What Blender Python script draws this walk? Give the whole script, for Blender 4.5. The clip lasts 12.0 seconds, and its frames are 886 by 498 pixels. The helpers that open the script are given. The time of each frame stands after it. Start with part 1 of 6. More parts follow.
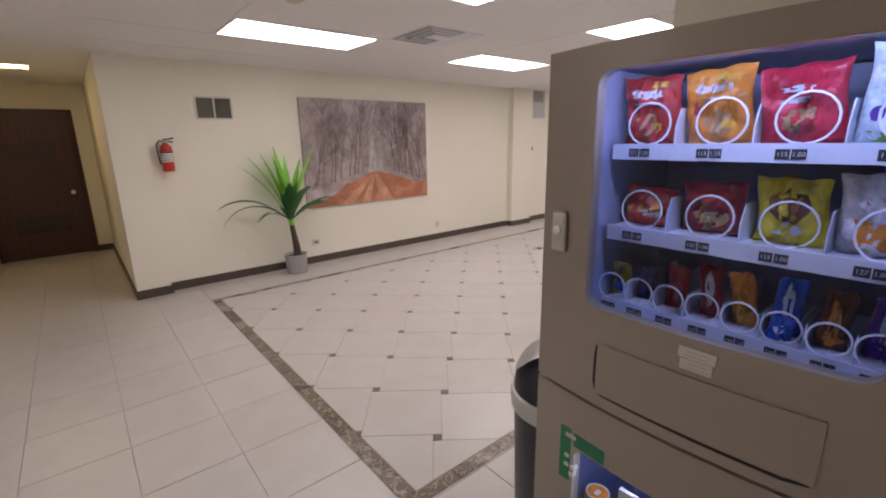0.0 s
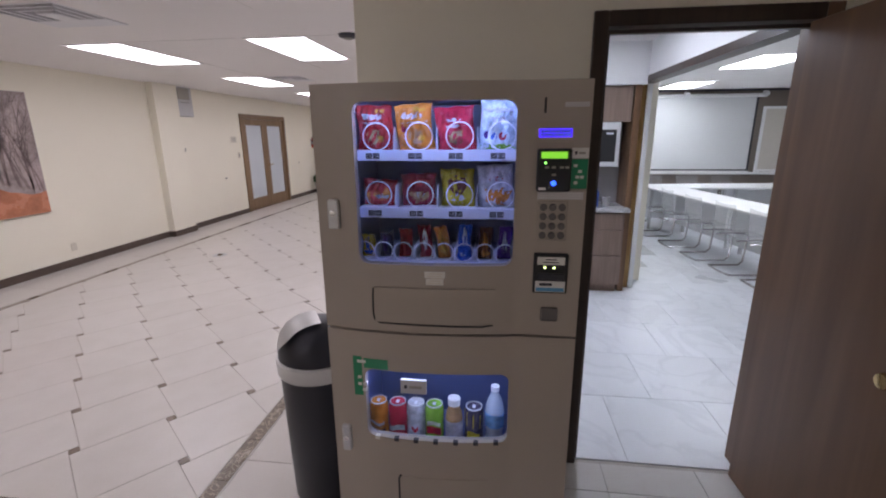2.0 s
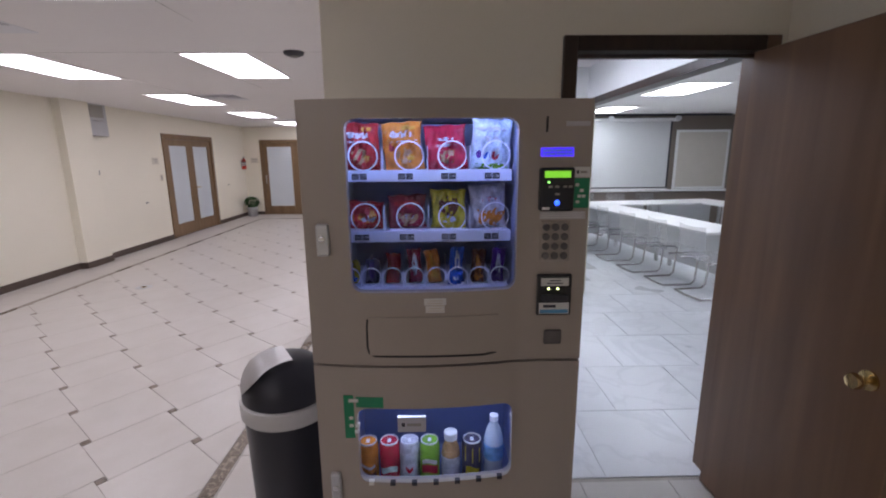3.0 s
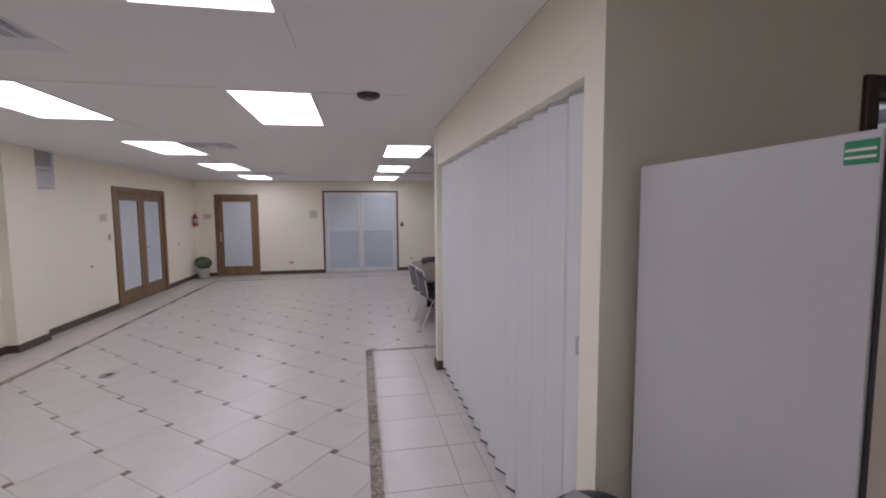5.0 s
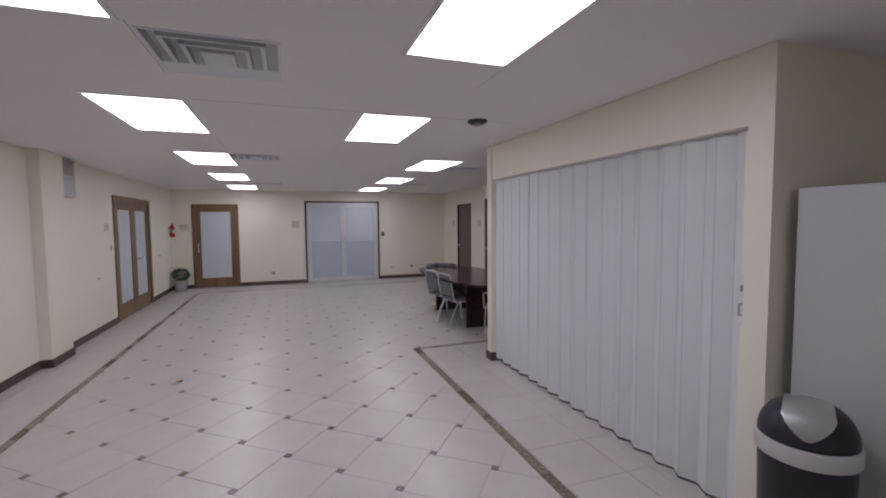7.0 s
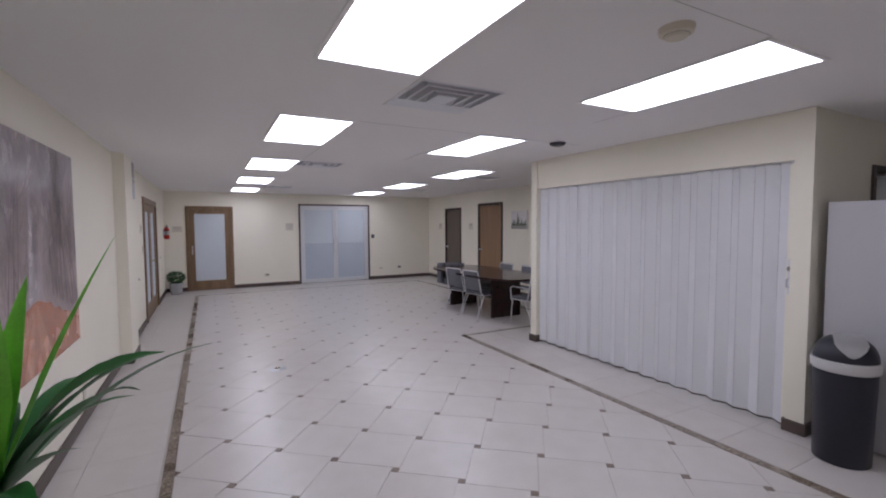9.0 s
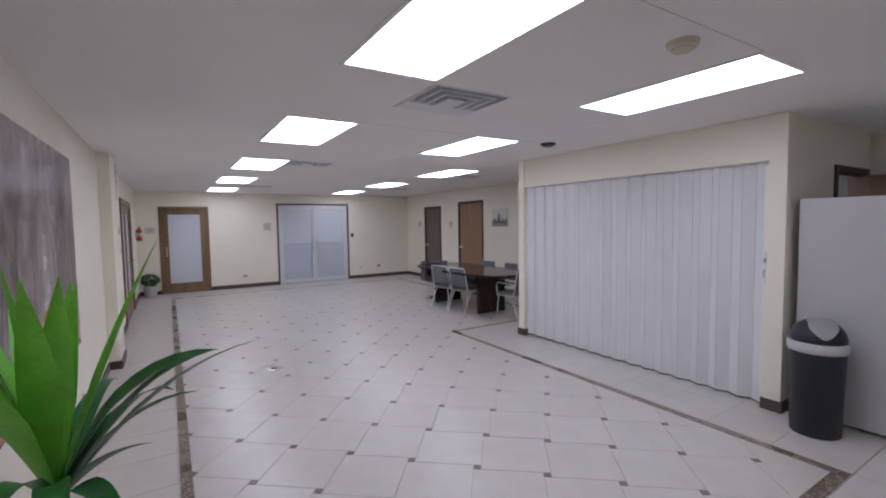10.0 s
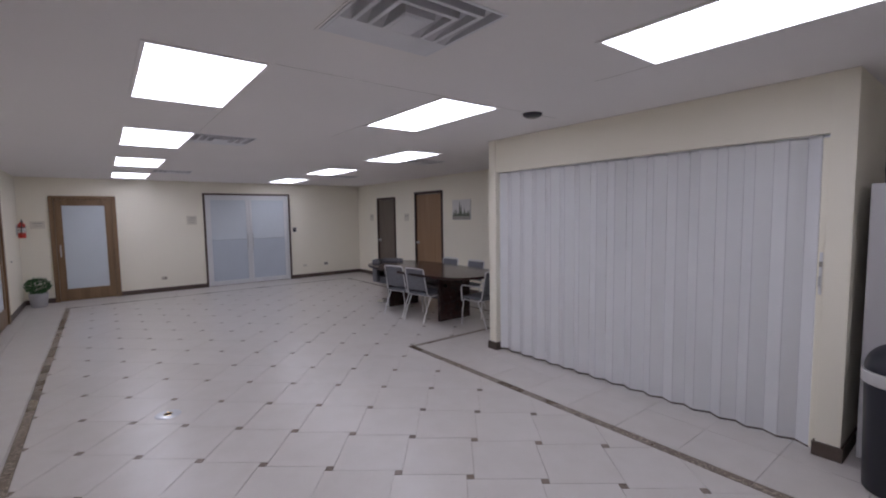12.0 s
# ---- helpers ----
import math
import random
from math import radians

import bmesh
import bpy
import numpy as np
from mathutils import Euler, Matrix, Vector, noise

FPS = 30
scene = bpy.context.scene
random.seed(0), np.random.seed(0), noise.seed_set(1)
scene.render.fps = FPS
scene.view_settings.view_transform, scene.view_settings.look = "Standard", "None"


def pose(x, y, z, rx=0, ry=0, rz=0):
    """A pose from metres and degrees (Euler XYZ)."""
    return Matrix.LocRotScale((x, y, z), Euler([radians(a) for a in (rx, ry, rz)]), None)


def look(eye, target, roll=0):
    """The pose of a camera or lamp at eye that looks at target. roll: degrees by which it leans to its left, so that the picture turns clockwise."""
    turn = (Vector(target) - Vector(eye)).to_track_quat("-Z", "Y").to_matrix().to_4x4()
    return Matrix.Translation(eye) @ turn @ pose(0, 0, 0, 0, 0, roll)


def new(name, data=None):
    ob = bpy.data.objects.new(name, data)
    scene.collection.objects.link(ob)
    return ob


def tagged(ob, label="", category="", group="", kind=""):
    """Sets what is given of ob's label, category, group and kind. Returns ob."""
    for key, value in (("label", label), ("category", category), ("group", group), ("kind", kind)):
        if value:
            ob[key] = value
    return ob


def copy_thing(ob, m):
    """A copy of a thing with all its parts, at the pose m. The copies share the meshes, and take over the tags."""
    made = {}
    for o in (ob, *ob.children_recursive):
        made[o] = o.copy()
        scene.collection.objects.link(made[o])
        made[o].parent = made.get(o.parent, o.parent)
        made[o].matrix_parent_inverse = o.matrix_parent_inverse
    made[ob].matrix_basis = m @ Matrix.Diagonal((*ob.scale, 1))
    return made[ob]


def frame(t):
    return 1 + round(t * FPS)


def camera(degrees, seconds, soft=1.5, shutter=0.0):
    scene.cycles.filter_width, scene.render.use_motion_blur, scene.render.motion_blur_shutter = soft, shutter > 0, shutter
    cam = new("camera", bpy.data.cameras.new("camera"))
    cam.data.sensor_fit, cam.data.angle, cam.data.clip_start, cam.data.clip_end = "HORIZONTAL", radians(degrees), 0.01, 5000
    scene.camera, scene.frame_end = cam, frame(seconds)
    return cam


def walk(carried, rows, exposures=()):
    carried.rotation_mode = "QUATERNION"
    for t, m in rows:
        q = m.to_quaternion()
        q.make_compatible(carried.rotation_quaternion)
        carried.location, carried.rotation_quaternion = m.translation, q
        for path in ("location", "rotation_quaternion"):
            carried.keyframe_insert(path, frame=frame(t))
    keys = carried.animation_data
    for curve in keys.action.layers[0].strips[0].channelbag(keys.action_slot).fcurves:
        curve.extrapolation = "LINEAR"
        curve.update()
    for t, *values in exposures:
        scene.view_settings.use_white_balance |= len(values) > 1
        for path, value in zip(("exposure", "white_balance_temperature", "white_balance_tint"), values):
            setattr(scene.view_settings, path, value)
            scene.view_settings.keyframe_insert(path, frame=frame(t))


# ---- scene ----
cam = camera(90.3, 12.0, soft=2.0)
PATH = [
    (0, (0.0, 0.016, 1.627), (1.236, 1.512, 1.146), -1.0),
    (0.5, (-0.151, 0.038, 1.63), (1.479, 1.088, 1.139), -0.8),
    (1, (-0.318, 0.083, 1.646), (1.479, 0.809, 1.153), -0.5),
    (1.5, (-0.404, 0.072, 1.653), (1.468, 0.568, 1.156), -0.4),
    (2, (-0.453, 0.091, 1.655), (1.468, 0.338, 1.156), -0.4),
    (2.5, (-0.44, 0.125, 1.651), (1.497, 0.186, 1.155), -0.3),
    (4.3, (-0.009, 1.031, 1.662), (1.964, 0.768, 1.46), -0.5),
    (4.5, (0.084, 1.152, 1.667), (2.054, 0.862, 1.478), -0.3),
    (5, (0.26, 1.496, 1.663), (2.219, 1.131, 1.493), -0.4),
    (5.5, (0.306, 1.812, 1.659), (2.251, 1.373, 1.506), -0.3),
    (6, (0.278, 2.172, 1.639), (2.203, 1.648, 1.498), -0.4),
    (6.5, (0.195, 2.56, 1.635), (2.1, 1.964, 1.504), -0.5),
    (7, (0.06, 2.98, 1.65), (1.942, 2.314, 1.526), -0.5),
    (7.2, (0.033, 3.17, 1.645), (1.901, 2.464, 1.529), -0.5),
    (8.8, (-0.087, 4.585, 1.648), (1.687, 3.667, 1.539), -0.3),
    (9, (-0.056, 4.732, 1.644), (1.707, 3.795, 1.534), -0.3),
    (9.5, (-0.055, 4.955, 1.66), (1.676, 3.96, 1.541), -0.6),
    (10, (-0.022, 5.042, 1.651), (1.674, 3.988, 1.531), -0.9),
    (10.5, (0.08, 5.001, 1.648), (1.749, 3.907, 1.513), -0.9),
    (11, (0.298, 4.848, 1.639), (1.934, 3.706, 1.496), -0.9),
    (11.5, (0.589, 4.633, 1.65), (2.2, 3.458, 1.496), -0.9),
    (12, (0.962, 4.433, 1.646), (2.539, 3.213, 1.491), -0.9),
]
walk(cam, [(t, look(eye, target, roll)) for t, eye, target, roll in PATH],
     exposures=[(0, 0.39, 7450, 10), (1.0, 0.37, 7050, 11), (2.5, 0.35, 6750, 11), (4.5, 0.0, 6550, 10), (5.5, -0.03, 6500, 10), (6.5, -0.18, 6450, 10), (9.0, 0.04, 6150, 9), (10.0, 0.11, 6100, 9), (11.0, 0.07, 6150, 9), (12.0, -0.22, 6200, 9)])

# ---- light and exposure ----
world = bpy.data.worlds.new("world")
scene.world = world
world.use_nodes = True
world.node_tree.nodes["Background"].inputs[0].default_value = (0.5, 0.52, 0.55, 1)
world.node_tree.nodes["Background"].inputs[1].default_value = 0.05

CEIL = 2.507
PANEL_GLOW = 6.0
CONF_GLOW = 11.0
LOW_GLOW = 34.0


# ---- materials ----
def links_of(m):
    m.use_nodes = True
    return m.node_tree.nodes, m.node_tree.links, m.node_tree.nodes["Principled BSDF"]


def mat(name, color, rough=0.5, metal=0.0, var=0.08, scale=6.0, fine=60.0, bump=0.05, each=0.0, tint=None, spec=None, rough_var=0.08):
    """A surface with variation at two scales, fine relief and uneven gloss. each: how much single pieces differ."""
    m = bpy.data.materials.new(name)
    n, l, b = links_of(m)
    co = n.new("ShaderNodeTexCoord")
    big = n.new("ShaderNodeTexNoise")
    big.inputs["Scale"].default_value, big.inputs["Detail"].default_value = scale, 5
    small = n.new("ShaderNodeTexNoise")
    small.inputs["Scale"].default_value, small.inputs["Detail"].default_value = fine, 3
    geo = n.new("ShaderNodeNewGeometry")
    for t in (big, small):
        l.new(geo.outputs["Position"], t.inputs["Vector"])
    add = n.new("ShaderNodeMath")
    add.operation = "MULTIPLY_ADD"
    add.inputs[1].default_value = 0.4
    l.new(small.outputs[0], add.inputs[0])
    l.new(big.outputs[0], add.inputs[2])
    value = add.outputs[0]
    if each:
        info = n.new("ShaderNodeObjectInfo")
        m2 = n.new("ShaderNodeMath")
        m2.operation = "MULTIPLY_ADD"
        m2.inputs[1].default_value = each
        l.new(info.outputs["Random"], m2.inputs[0])
        l.new(value, m2.inputs[2])
        value = m2.outputs[0]
    ramp = n.new("ShaderNodeValToRGB")
    e = ramp.color_ramp.elements
    e[0].position, e[1].position = 0.3, 1.1 if not each else 1.0
    t = tint or color
    e[0].color = tuple(max(0, c * (1 - var)) for c in t) + (1,)
    e[1].color = tuple(min(1, c * (1 + var)) for c in color) + (1,)
    l.new(value, ramp.inputs[0])
    l.new(ramp.outputs[0], b.inputs["Base Color"])
    rr = n.new("ShaderNodeMapRange")
    rr.inputs[3].default_value, rr.inputs[4].default_value = max(0.02, rough - rough_var), min(1, rough + rough_var)
    l.new(big.outputs[0], rr.inputs[0])
    l.new(rr.outputs[0], b.inputs["Roughness"])
    b.inputs["Metallic"].default_value = metal
    if spec is not None:
        b.inputs["Specular IOR Level"].default_value = spec
    if bump:
        bp = n.new("ShaderNodeBump")
        bp.inputs["Strength"].default_value, bp.inputs["Distance"].default_value = bump, 0.004
        l.new(small.outputs[0], bp.inputs["Height"])
        l.new(bp.outputs[0], b.inputs["Normal"])
    return m


def wood(name, dark, light, rough=0.4, along="Z", scale=14.0, each=0.0):
    """Grain stretched along one axis of the world."""
    m = bpy.data.materials.new(name)
    n, l, b = links_of(m)
    geo = n.new("ShaderNodeNewGeometry")
    mp = n.new("ShaderNodeMapping")
    s = [scale] * 3
    s["XYZ".index(along)] = scale * 0.06
    mp.inputs["Scale"].default_value = s
    l.new(geo.outputs["Position"], mp.inputs[0])
    tex = n.new("ShaderNodeTexNoise")
    tex.inputs["Scale"].default_value, tex.inputs["Detail"].default_value, tex.inputs["Distortion"].default_value = 2.0, 7, 0.8
    l.new(mp.outputs[0], tex.inputs["Vector"])
    ramp = n.new("ShaderNodeValToRGB")
    e = ramp.color_ramp.elements
    e[0].position, e[1].position = 0.35, 0.68
    e[0].color, e[1].color = (*dark, 1), (*light, 1)
    l.new(tex.outputs[0], ramp.inputs[0])
    l.new(ramp.outputs[0], b.inputs["Base Color"])
    b.inputs["Roughness"].default_value = rough
    bp = n.new("ShaderNodeBump")
    bp.inputs["Strength"].default_value, bp.inputs["Distance"].default_value = 0.08, 0.003
    l.new(tex.outputs[0], bp.inputs["Height"])
    l.new(bp.outputs[0], b.inputs["Normal"])
    return m


def marble(name, base, vein, scale=3.0, rough=0.2, width=0.06, each=4.0):
    """Stone with veins; each piece is cut from another spot of the slab."""
    m = bpy.data.materials.new(name)
    n, l, b = links_of(m)
    geo = n.new("ShaderNodeNewGeometry")
    info = n.new("ShaderNodeObjectInfo")
    mul = n.new("ShaderNodeMath")
    mul.operation, mul.inputs[1].default_value = "MULTIPLY", each
    l.new(info.outputs["Random"], mul.inputs[0])
    va = n.new("ShaderNodeVectorMath")
    l.new(geo.outputs["Position"], va.inputs[0])
    l.new(mul.outputs[0], va.inputs[1])
    tex = n.new("ShaderNodeTexNoise")
    tex.inputs["Scale"].default_value, tex.inputs["Detail"].default_value, tex.inputs["Distortion"].default_value = scale, 6, 1.6
    l.new(va.outputs[0], tex.inputs["Vector"])
    ramp = n.new("ShaderNodeValToRGB")
    e = ramp.color_ramp.elements
    e[0].position, e[1].position = 0.5 - width, 0.5 + width
    e[0].color, e[1].color = (*base, 1), (*base, 1)
    mid = e.new(0.5)
    mid.color = (*vein, 1)
    l.new(tex.outputs[0], ramp.inputs[0])
    tone = n.new("ShaderNodeTexNoise")
    tone.inputs["Scale"].default_value = 1.3
    l.new(va.outputs[0], tone.inputs["Vector"])
    mr = n.new("ShaderNodeMapRange")
    mr.inputs[3].default_value, mr.inputs[4].default_value = 0.82, 1.15
    l.new(tone.outputs[0], mr.inputs[0])
    mix = n.new("ShaderNodeVectorMath")
    mix.operation = "SCALE"
    l.new(ramp.outputs[0], mix.inputs[0])
    l.new(mr.outputs[0], mix.inputs["Scale"])
    l.new(mix.outputs[0], b.inputs["Base Color"])
    rr = n.new("ShaderNodeMapRange")
    rr.inputs[3].default_value, rr.inputs[4].default_value = rough - 0.06, rough + 0.12
    l.new(tone.outputs[0], rr.inputs[0])
    l.new(rr.outputs[0], b.inputs["Roughness"])
    return m


def glow(name, color, strength, base=0.8):
    m = bpy.data.materials.new(name)
    n, l, b = links_of(m)
    b.inputs["Base Color"].default_value = (base, base, base, 1)
    b.inputs["Emission Color"].default_value = (*color, 1)
    b.inputs["Emission Strength"].default_value = strength
    return m


def lens_glow(name, color, strength):
    """A prismatic lamp diffuser: the light of the tubes shows as slightly brighter bands."""
    m = glow(name, color, strength)
    n, l, b = links_of(m)
    co = n.new("ShaderNodeTexCoord")
    tex = n.new("ShaderNodeTexNoise")
    tex.inputs["Scale"].default_value = 3.0
    mp = n.new("ShaderNodeMapping")
    mp.inputs["Scale"].default_value = (0.4, 4, 1)
    l.new(co.outputs["Object"], mp.inputs[0])
    l.new(mp.outputs[0], tex.inputs["Vector"])
    mr = n.new("ShaderNodeMapRange")
    mr.inputs[3].default_value, mr.inputs[4].default_value = strength * 0.8, strength * 1.2
    l.new(tex.outputs[0], mr.inputs[0])
    l.new(mr.outputs[0], b.inputs["Emission Strength"])
    return m


def pane(name, tint=(0.95, 0.97, 1.0), gloss=0.08):
    """Thin clear glazing: mostly see-through, with a weak reflection."""
    m = bpy.data.materials.new(name)
    n, l, b = links_of(m)
    out = n["Material Output"]
    tr = n.new("ShaderNodeBsdfTransparent")
    tr.inputs[0].default_value = (*tint, 1)
    gl = n.new("ShaderNodeBsdfGlossy")
    gl.inputs["Roughness"].default_value = 0.03
    fr = n.new("ShaderNodeFresnel")
    fr.inputs[0].default_value = 1.35
    mx = n.new("ShaderNodeMixShader")
    l.new(fr.outputs[0], mx.inputs[0])
    l.new(tr.outputs[0], mx.inputs[1])
    l.new(gl.outputs[0], mx.inputs[2])
    l.new(mx.outputs[0], out.inputs[0])
    return m


def clear_plastic(name, color=(0.9, 0.93, 0.96), see=0.72, rough=0.15):
    m = bpy.data.materials.new(name)
    n, l, b = links_of(m)
    b.inputs["Base Color"].default_value = (*color, 1)
    b.inputs["Roughness"].default_value = rough
    b.inputs["Alpha"].default_value = 1 - see
    return m


M = {}
M["wall"] = mat("cream_wall_paint", (0.86, 0.82, 0.70), 0.6, var=0.035, scale=0.9, fine=140, bump=0.12)
M["ceiling"] = mat("ceiling_paint", (0.84, 0.82, 0.81), 0.8, var=0.03, scale=0.7, fine=180, bump=0.25)
M["base"] = mat("brown_baseboard", (0.085, 0.062, 0.05), 0.45, var=0.25, scale=8, fine=90)
M["tile"] = mat("cream_floor_tile", (0.56, 0.53, 0.50), 0.30, var=0.04, scale=5, fine=70, bump=0.03, each=0.22, rough_var=0.015, tint=(0.54, 0.505, 0.465))
M["accent"] = mat("brown_accent_tile", (0.13, 0.10, 0.075), 0.3, var=0.5, scale=30, fine=120, each=0.5, bump=0.03)
M["strip"] = marble("brown_marble_strip", (0.15, 0.115, 0.085), (0.42, 0.36, 0.28), 14, 0.25, 0.035)
M["grout"] = mat("tile_grout", (0.43, 0.39, 0.35), 0.9, var=0.2, scale=9, fine=160, bump=0.2)
M["marble"] = marble("pale_grey_marble_tile", (0.74, 0.76, 0.80), (0.67, 0.69, 0.73), 1.6, 0.28, 0.05)
M["conf_wall"] = mat("taupe_wall_paint", (0.20, 0.165, 0.14), 0.6, var=0.06, scale=1.2, fine=120, bump=0.1)
M["white"] = mat("white_paint", (0.80, 0.80, 0.80), 0.5, var=0.03, scale=1.5, fine=120)
M["trim"] = wood("dark_stained_trim", (0.028, 0.015, 0.010), (0.046, 0.025, 0.017), 0.35)
M["dark_door"] = wood("dark_stained_door", (0.150, 0.082, 0.046), (0.222, 0.128, 0.074), 0.36, scale=4)
M["oak"] = wood("oak_door", (0.25, 0.145, 0.07), (0.31, 0.185, 0.095), 0.4, scale=5)
M["oak_frame"] = wood("brown_oak_frame", (0.18, 0.11, 0.055), (0.24, 0.15, 0.08), 0.4, scale=6)
M["grey_door"] = wood("grey_brown_door", (0.12, 0.095, 0.075), (0.15, 0.12, 0.095), 0.45)
M["hall_door"] = wood("mahogany_door", (0.053, 0.019, 0.017), (0.080, 0.030, 0.025), 0.35)
# opaque pale blue stands in for light from the rooms behind the glass
M["frost"] = mat("frosted_glass", (0.60, 0.65, 0.70), 0.6, var=0.05, scale=1.4, fine=200, bump=0.05)
M["frost_low"] = mat("frosted_glass_film", (0.50, 0.55, 0.62), 0.55, var=0.05, scale=1.4, fine=200, bump=0.05)
M["alu"] = mat("white_aluminium", (0.72, 0.73, 0.75), 0.35, 0.2, var=0.03)
M["chrome"] = mat("chrome", (0.75, 0.76, 0.78), 0.12, 1.0, var=0.04, bump=0)
M["brass"] = mat("brass", (0.72, 0.55, 0.28), 0.2, 1.0, var=0.06, bump=0)
M["steel"] = mat("brushed_steel", (0.55, 0.56, 0.58), 0.32, 1.0, var=0.08, scale=20)
M["seam"] = mat("shaded_vinyl_seam", (0.58, 0.58, 0.60), 0.5, var=0.05)
M["hem_gloss"] = mat("glossy_hem", (0.80, 0.80, 0.82), 0.10, 0.25, var=0.03, bump=0)
M["vinyl"] = mat("white_vinyl_panel", (0.73, 0.735, 0.75), 0.42, var=0.03, scale=3, fine=220, bump=0.1, each=0.1)
M["machine"] = mat("taupe_metal_front", (0.385, 0.335, 0.288), 0.38, 0.1, var=0.05, scale=2, fine=260, bump=0.06)
M["machine_side"] = mat("grey_painted_steel", (0.52, 0.51, 0.53), 0.4, 0.1, var=0.03, scale=1.3, fine=200)
M["machine_in"] = mat("machine_lining", (0.38, 0.42, 0.58), 0.45, var=0.04)
M["shelf"] = mat("white_shelf", (0.72, 0.74, 0.82), 0.4, var=0.03)
M["black"] = mat("black_plastic", (0.018, 0.018, 0.02), 0.4, var=0.2, scale=10)
M["bin"] = mat("black_bin_plastic", (0.012, 0.013, 0.022), 0.42, var=0.2, scale=4, fine=120)
M["silver"] = mat("silver_plastic", (0.70, 0.70, 0.71), 0.32, 0.25, var=0.04)
M["flap"] = mat("brushed_flap_metal", (0.72, 0.71, 0.71), 0.32, 0.55, var=0.05, scale=3)
M["grey_band"] = mat("light_grey_band", (0.55, 0.54, 0.53), 0.45, var=0.05)
M["label"] = mat("paper_label", (0.70, 0.69, 0.66), 0.6, var=0.05)
M["ink"] = mat("dark_ink", (0.03, 0.03, 0.04), 0.5, var=0.1, bump=0)
M["green_card"] = mat("green_card", (0.01, 0.22, 0.10), 0.4, var=0.06)
M["wire"] = mat("coil_wire", (0.85, 0.85, 0.87), 0.3, 0.0, var=0.03, bump=0)
M["blue_glow"] = glow("blue_display", (0.07, 0.03, 1.0), 1.1, 0.02)
M["green_glow"] = glow("green_display", (0.28, 0.9, 0.05), 0.6, 0.05)
M["green_led"] = glow("green_led", (0.25, 1.0, 0.15), 2.0, 0.05)
M["blue_led"] = glow("blue_led", (0.02, 0.09, 1.0), 3.0, 0.02)
M["amber_led"] = glow("amber_led", (0.8, 1.0, 0.4), 3.0)
M["glass"] = pane("clear_glass", (0.78, 0.82, 0.93))
M["clear"] = clear_plastic("clear_acrylic", (0.72, 0.73, 0.76), 0.72, 0.14)
M["panel_glow"] = lens_glow("lamp_diffuser", (0.97, 0.935, 1.08), PANEL_GLOW)
M["conf_glow"] = lens_glow("cool_lamp_diffuser", (0.80, 0.87, 1.0), CONF_GLOW)
M["kitchen_fill"] = lens_glow("kitchenette_fill_light", (0.80, 0.87, 1.08), 12.0)
M["hall_glow"] = lens_glow("warm_lamp_diffuser", (1.0, 0.76, 0.44), 8.0)
M["machine_glow"] = glow("machine_tube", (0.42, 0.52, 1.0), 44.0)
M["fabric"] = mat("grey_fabric", (0.16, 0.165, 0.185), 0.9, var=0.2, scale=20, fine=300, bump=0.4)
M["mahogany"] = wood("mahogany_table", (0.020, 0.009, 0.009), (0.045, 0.020, 0.018), 0.18, along="X")
M["red"] = mat("red_enamel", (0.52, 0.035, 0.02), 0.3, var=0.06)
M["pot"] = mat("grey_stone_pot", (0.42, 0.42, 0.43), 0.7, var=0.1, scale=12, fine=140, bump=0.25)
M["soil"] = mat("potting_soil", (0.05, 0.035, 0.025), 0.95, var=0.4, scale=40, fine=200, bump=0.6)
M["trunk"] = mat("plant_trunk", (0.07, 0.045, 0.035), 0.8, var=0.35, scale=25, fine=120, bump=0.5)
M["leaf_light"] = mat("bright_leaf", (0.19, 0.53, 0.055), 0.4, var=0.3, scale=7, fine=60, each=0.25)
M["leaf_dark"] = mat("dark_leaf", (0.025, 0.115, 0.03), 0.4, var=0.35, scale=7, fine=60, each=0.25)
M["bush"] = mat("bush_leaf", (0.035, 0.10, 0.03), 0.6, var=0.4, scale=30, fine=120)
M["counter"] = marble("speckled_countertop", (0.55, 0.55, 0.56), (0.32, 0.32, 0.34), 22, 0.25, 0.08)
M["cabinet"] = wood("walnut_cabinet", (0.20, 0.14, 0.11), (0.26, 0.185, 0.145), 0.45)
M["post"] = wood("honey_oak_post", (0.26, 0.14, 0.045), (0.42, 0.25, 0.09), 0.4)
M["screen"] = mat("projection_screen", (0.66, 0.67, 0.68), 0.8, var=0.015)
M["blind"] = mat("beige_blind", (0.62, 0.58, 0.52), 0.8, var=0.04, fine=200)
M["backsplash"] = mat("grey_backsplash", (0.42, 0.41, 0.42), 0.5, var=0.08)
M["canvas"] = mat("canvas_forest_ground", (0.42, 0.35, 0.345), 0.32, var=0.45, scale=4.5, fine=26, bump=0.05, tint=(0.24, 0.195, 0.185))
M["canvas_mist"] = mat("canvas_mist", (0.52, 0.47, 0.48), 0.26, var=0.25, scale=6, fine=30, bump=0.05)
M["canvas_trunk"] = mat("canvas_trunk", (0.235, 0.18, 0.175), 0.32, var=0.5, scale=9, fine=50, bump=0)
M["canvas_twig"] = mat("canvas_twig", (0.34, 0.27, 0.26), 0.32, var=0.5, scale=9, fine=50, bump=0)
M["canvas_earth"] = mat("canvas_red_earth", (0.46, 0.19, 0.115), 0.26, var=0.35, scale=5, fine=30, bump=0)
M["canvas_path"] = mat("canvas_path", (0.58, 0.30, 0.19), 0.26, var=0.2, scale=7, fine=30, bump=0)
M["grille"] = mat("grille_grey_metal", (0.34, 0.325, 0.29), 0.5, 0.3, var=0.1)
M["vent"] = mat("grey_vent_metal", (0.52, 0.52, 0.53), 0.5, 0.1, var=0.06)
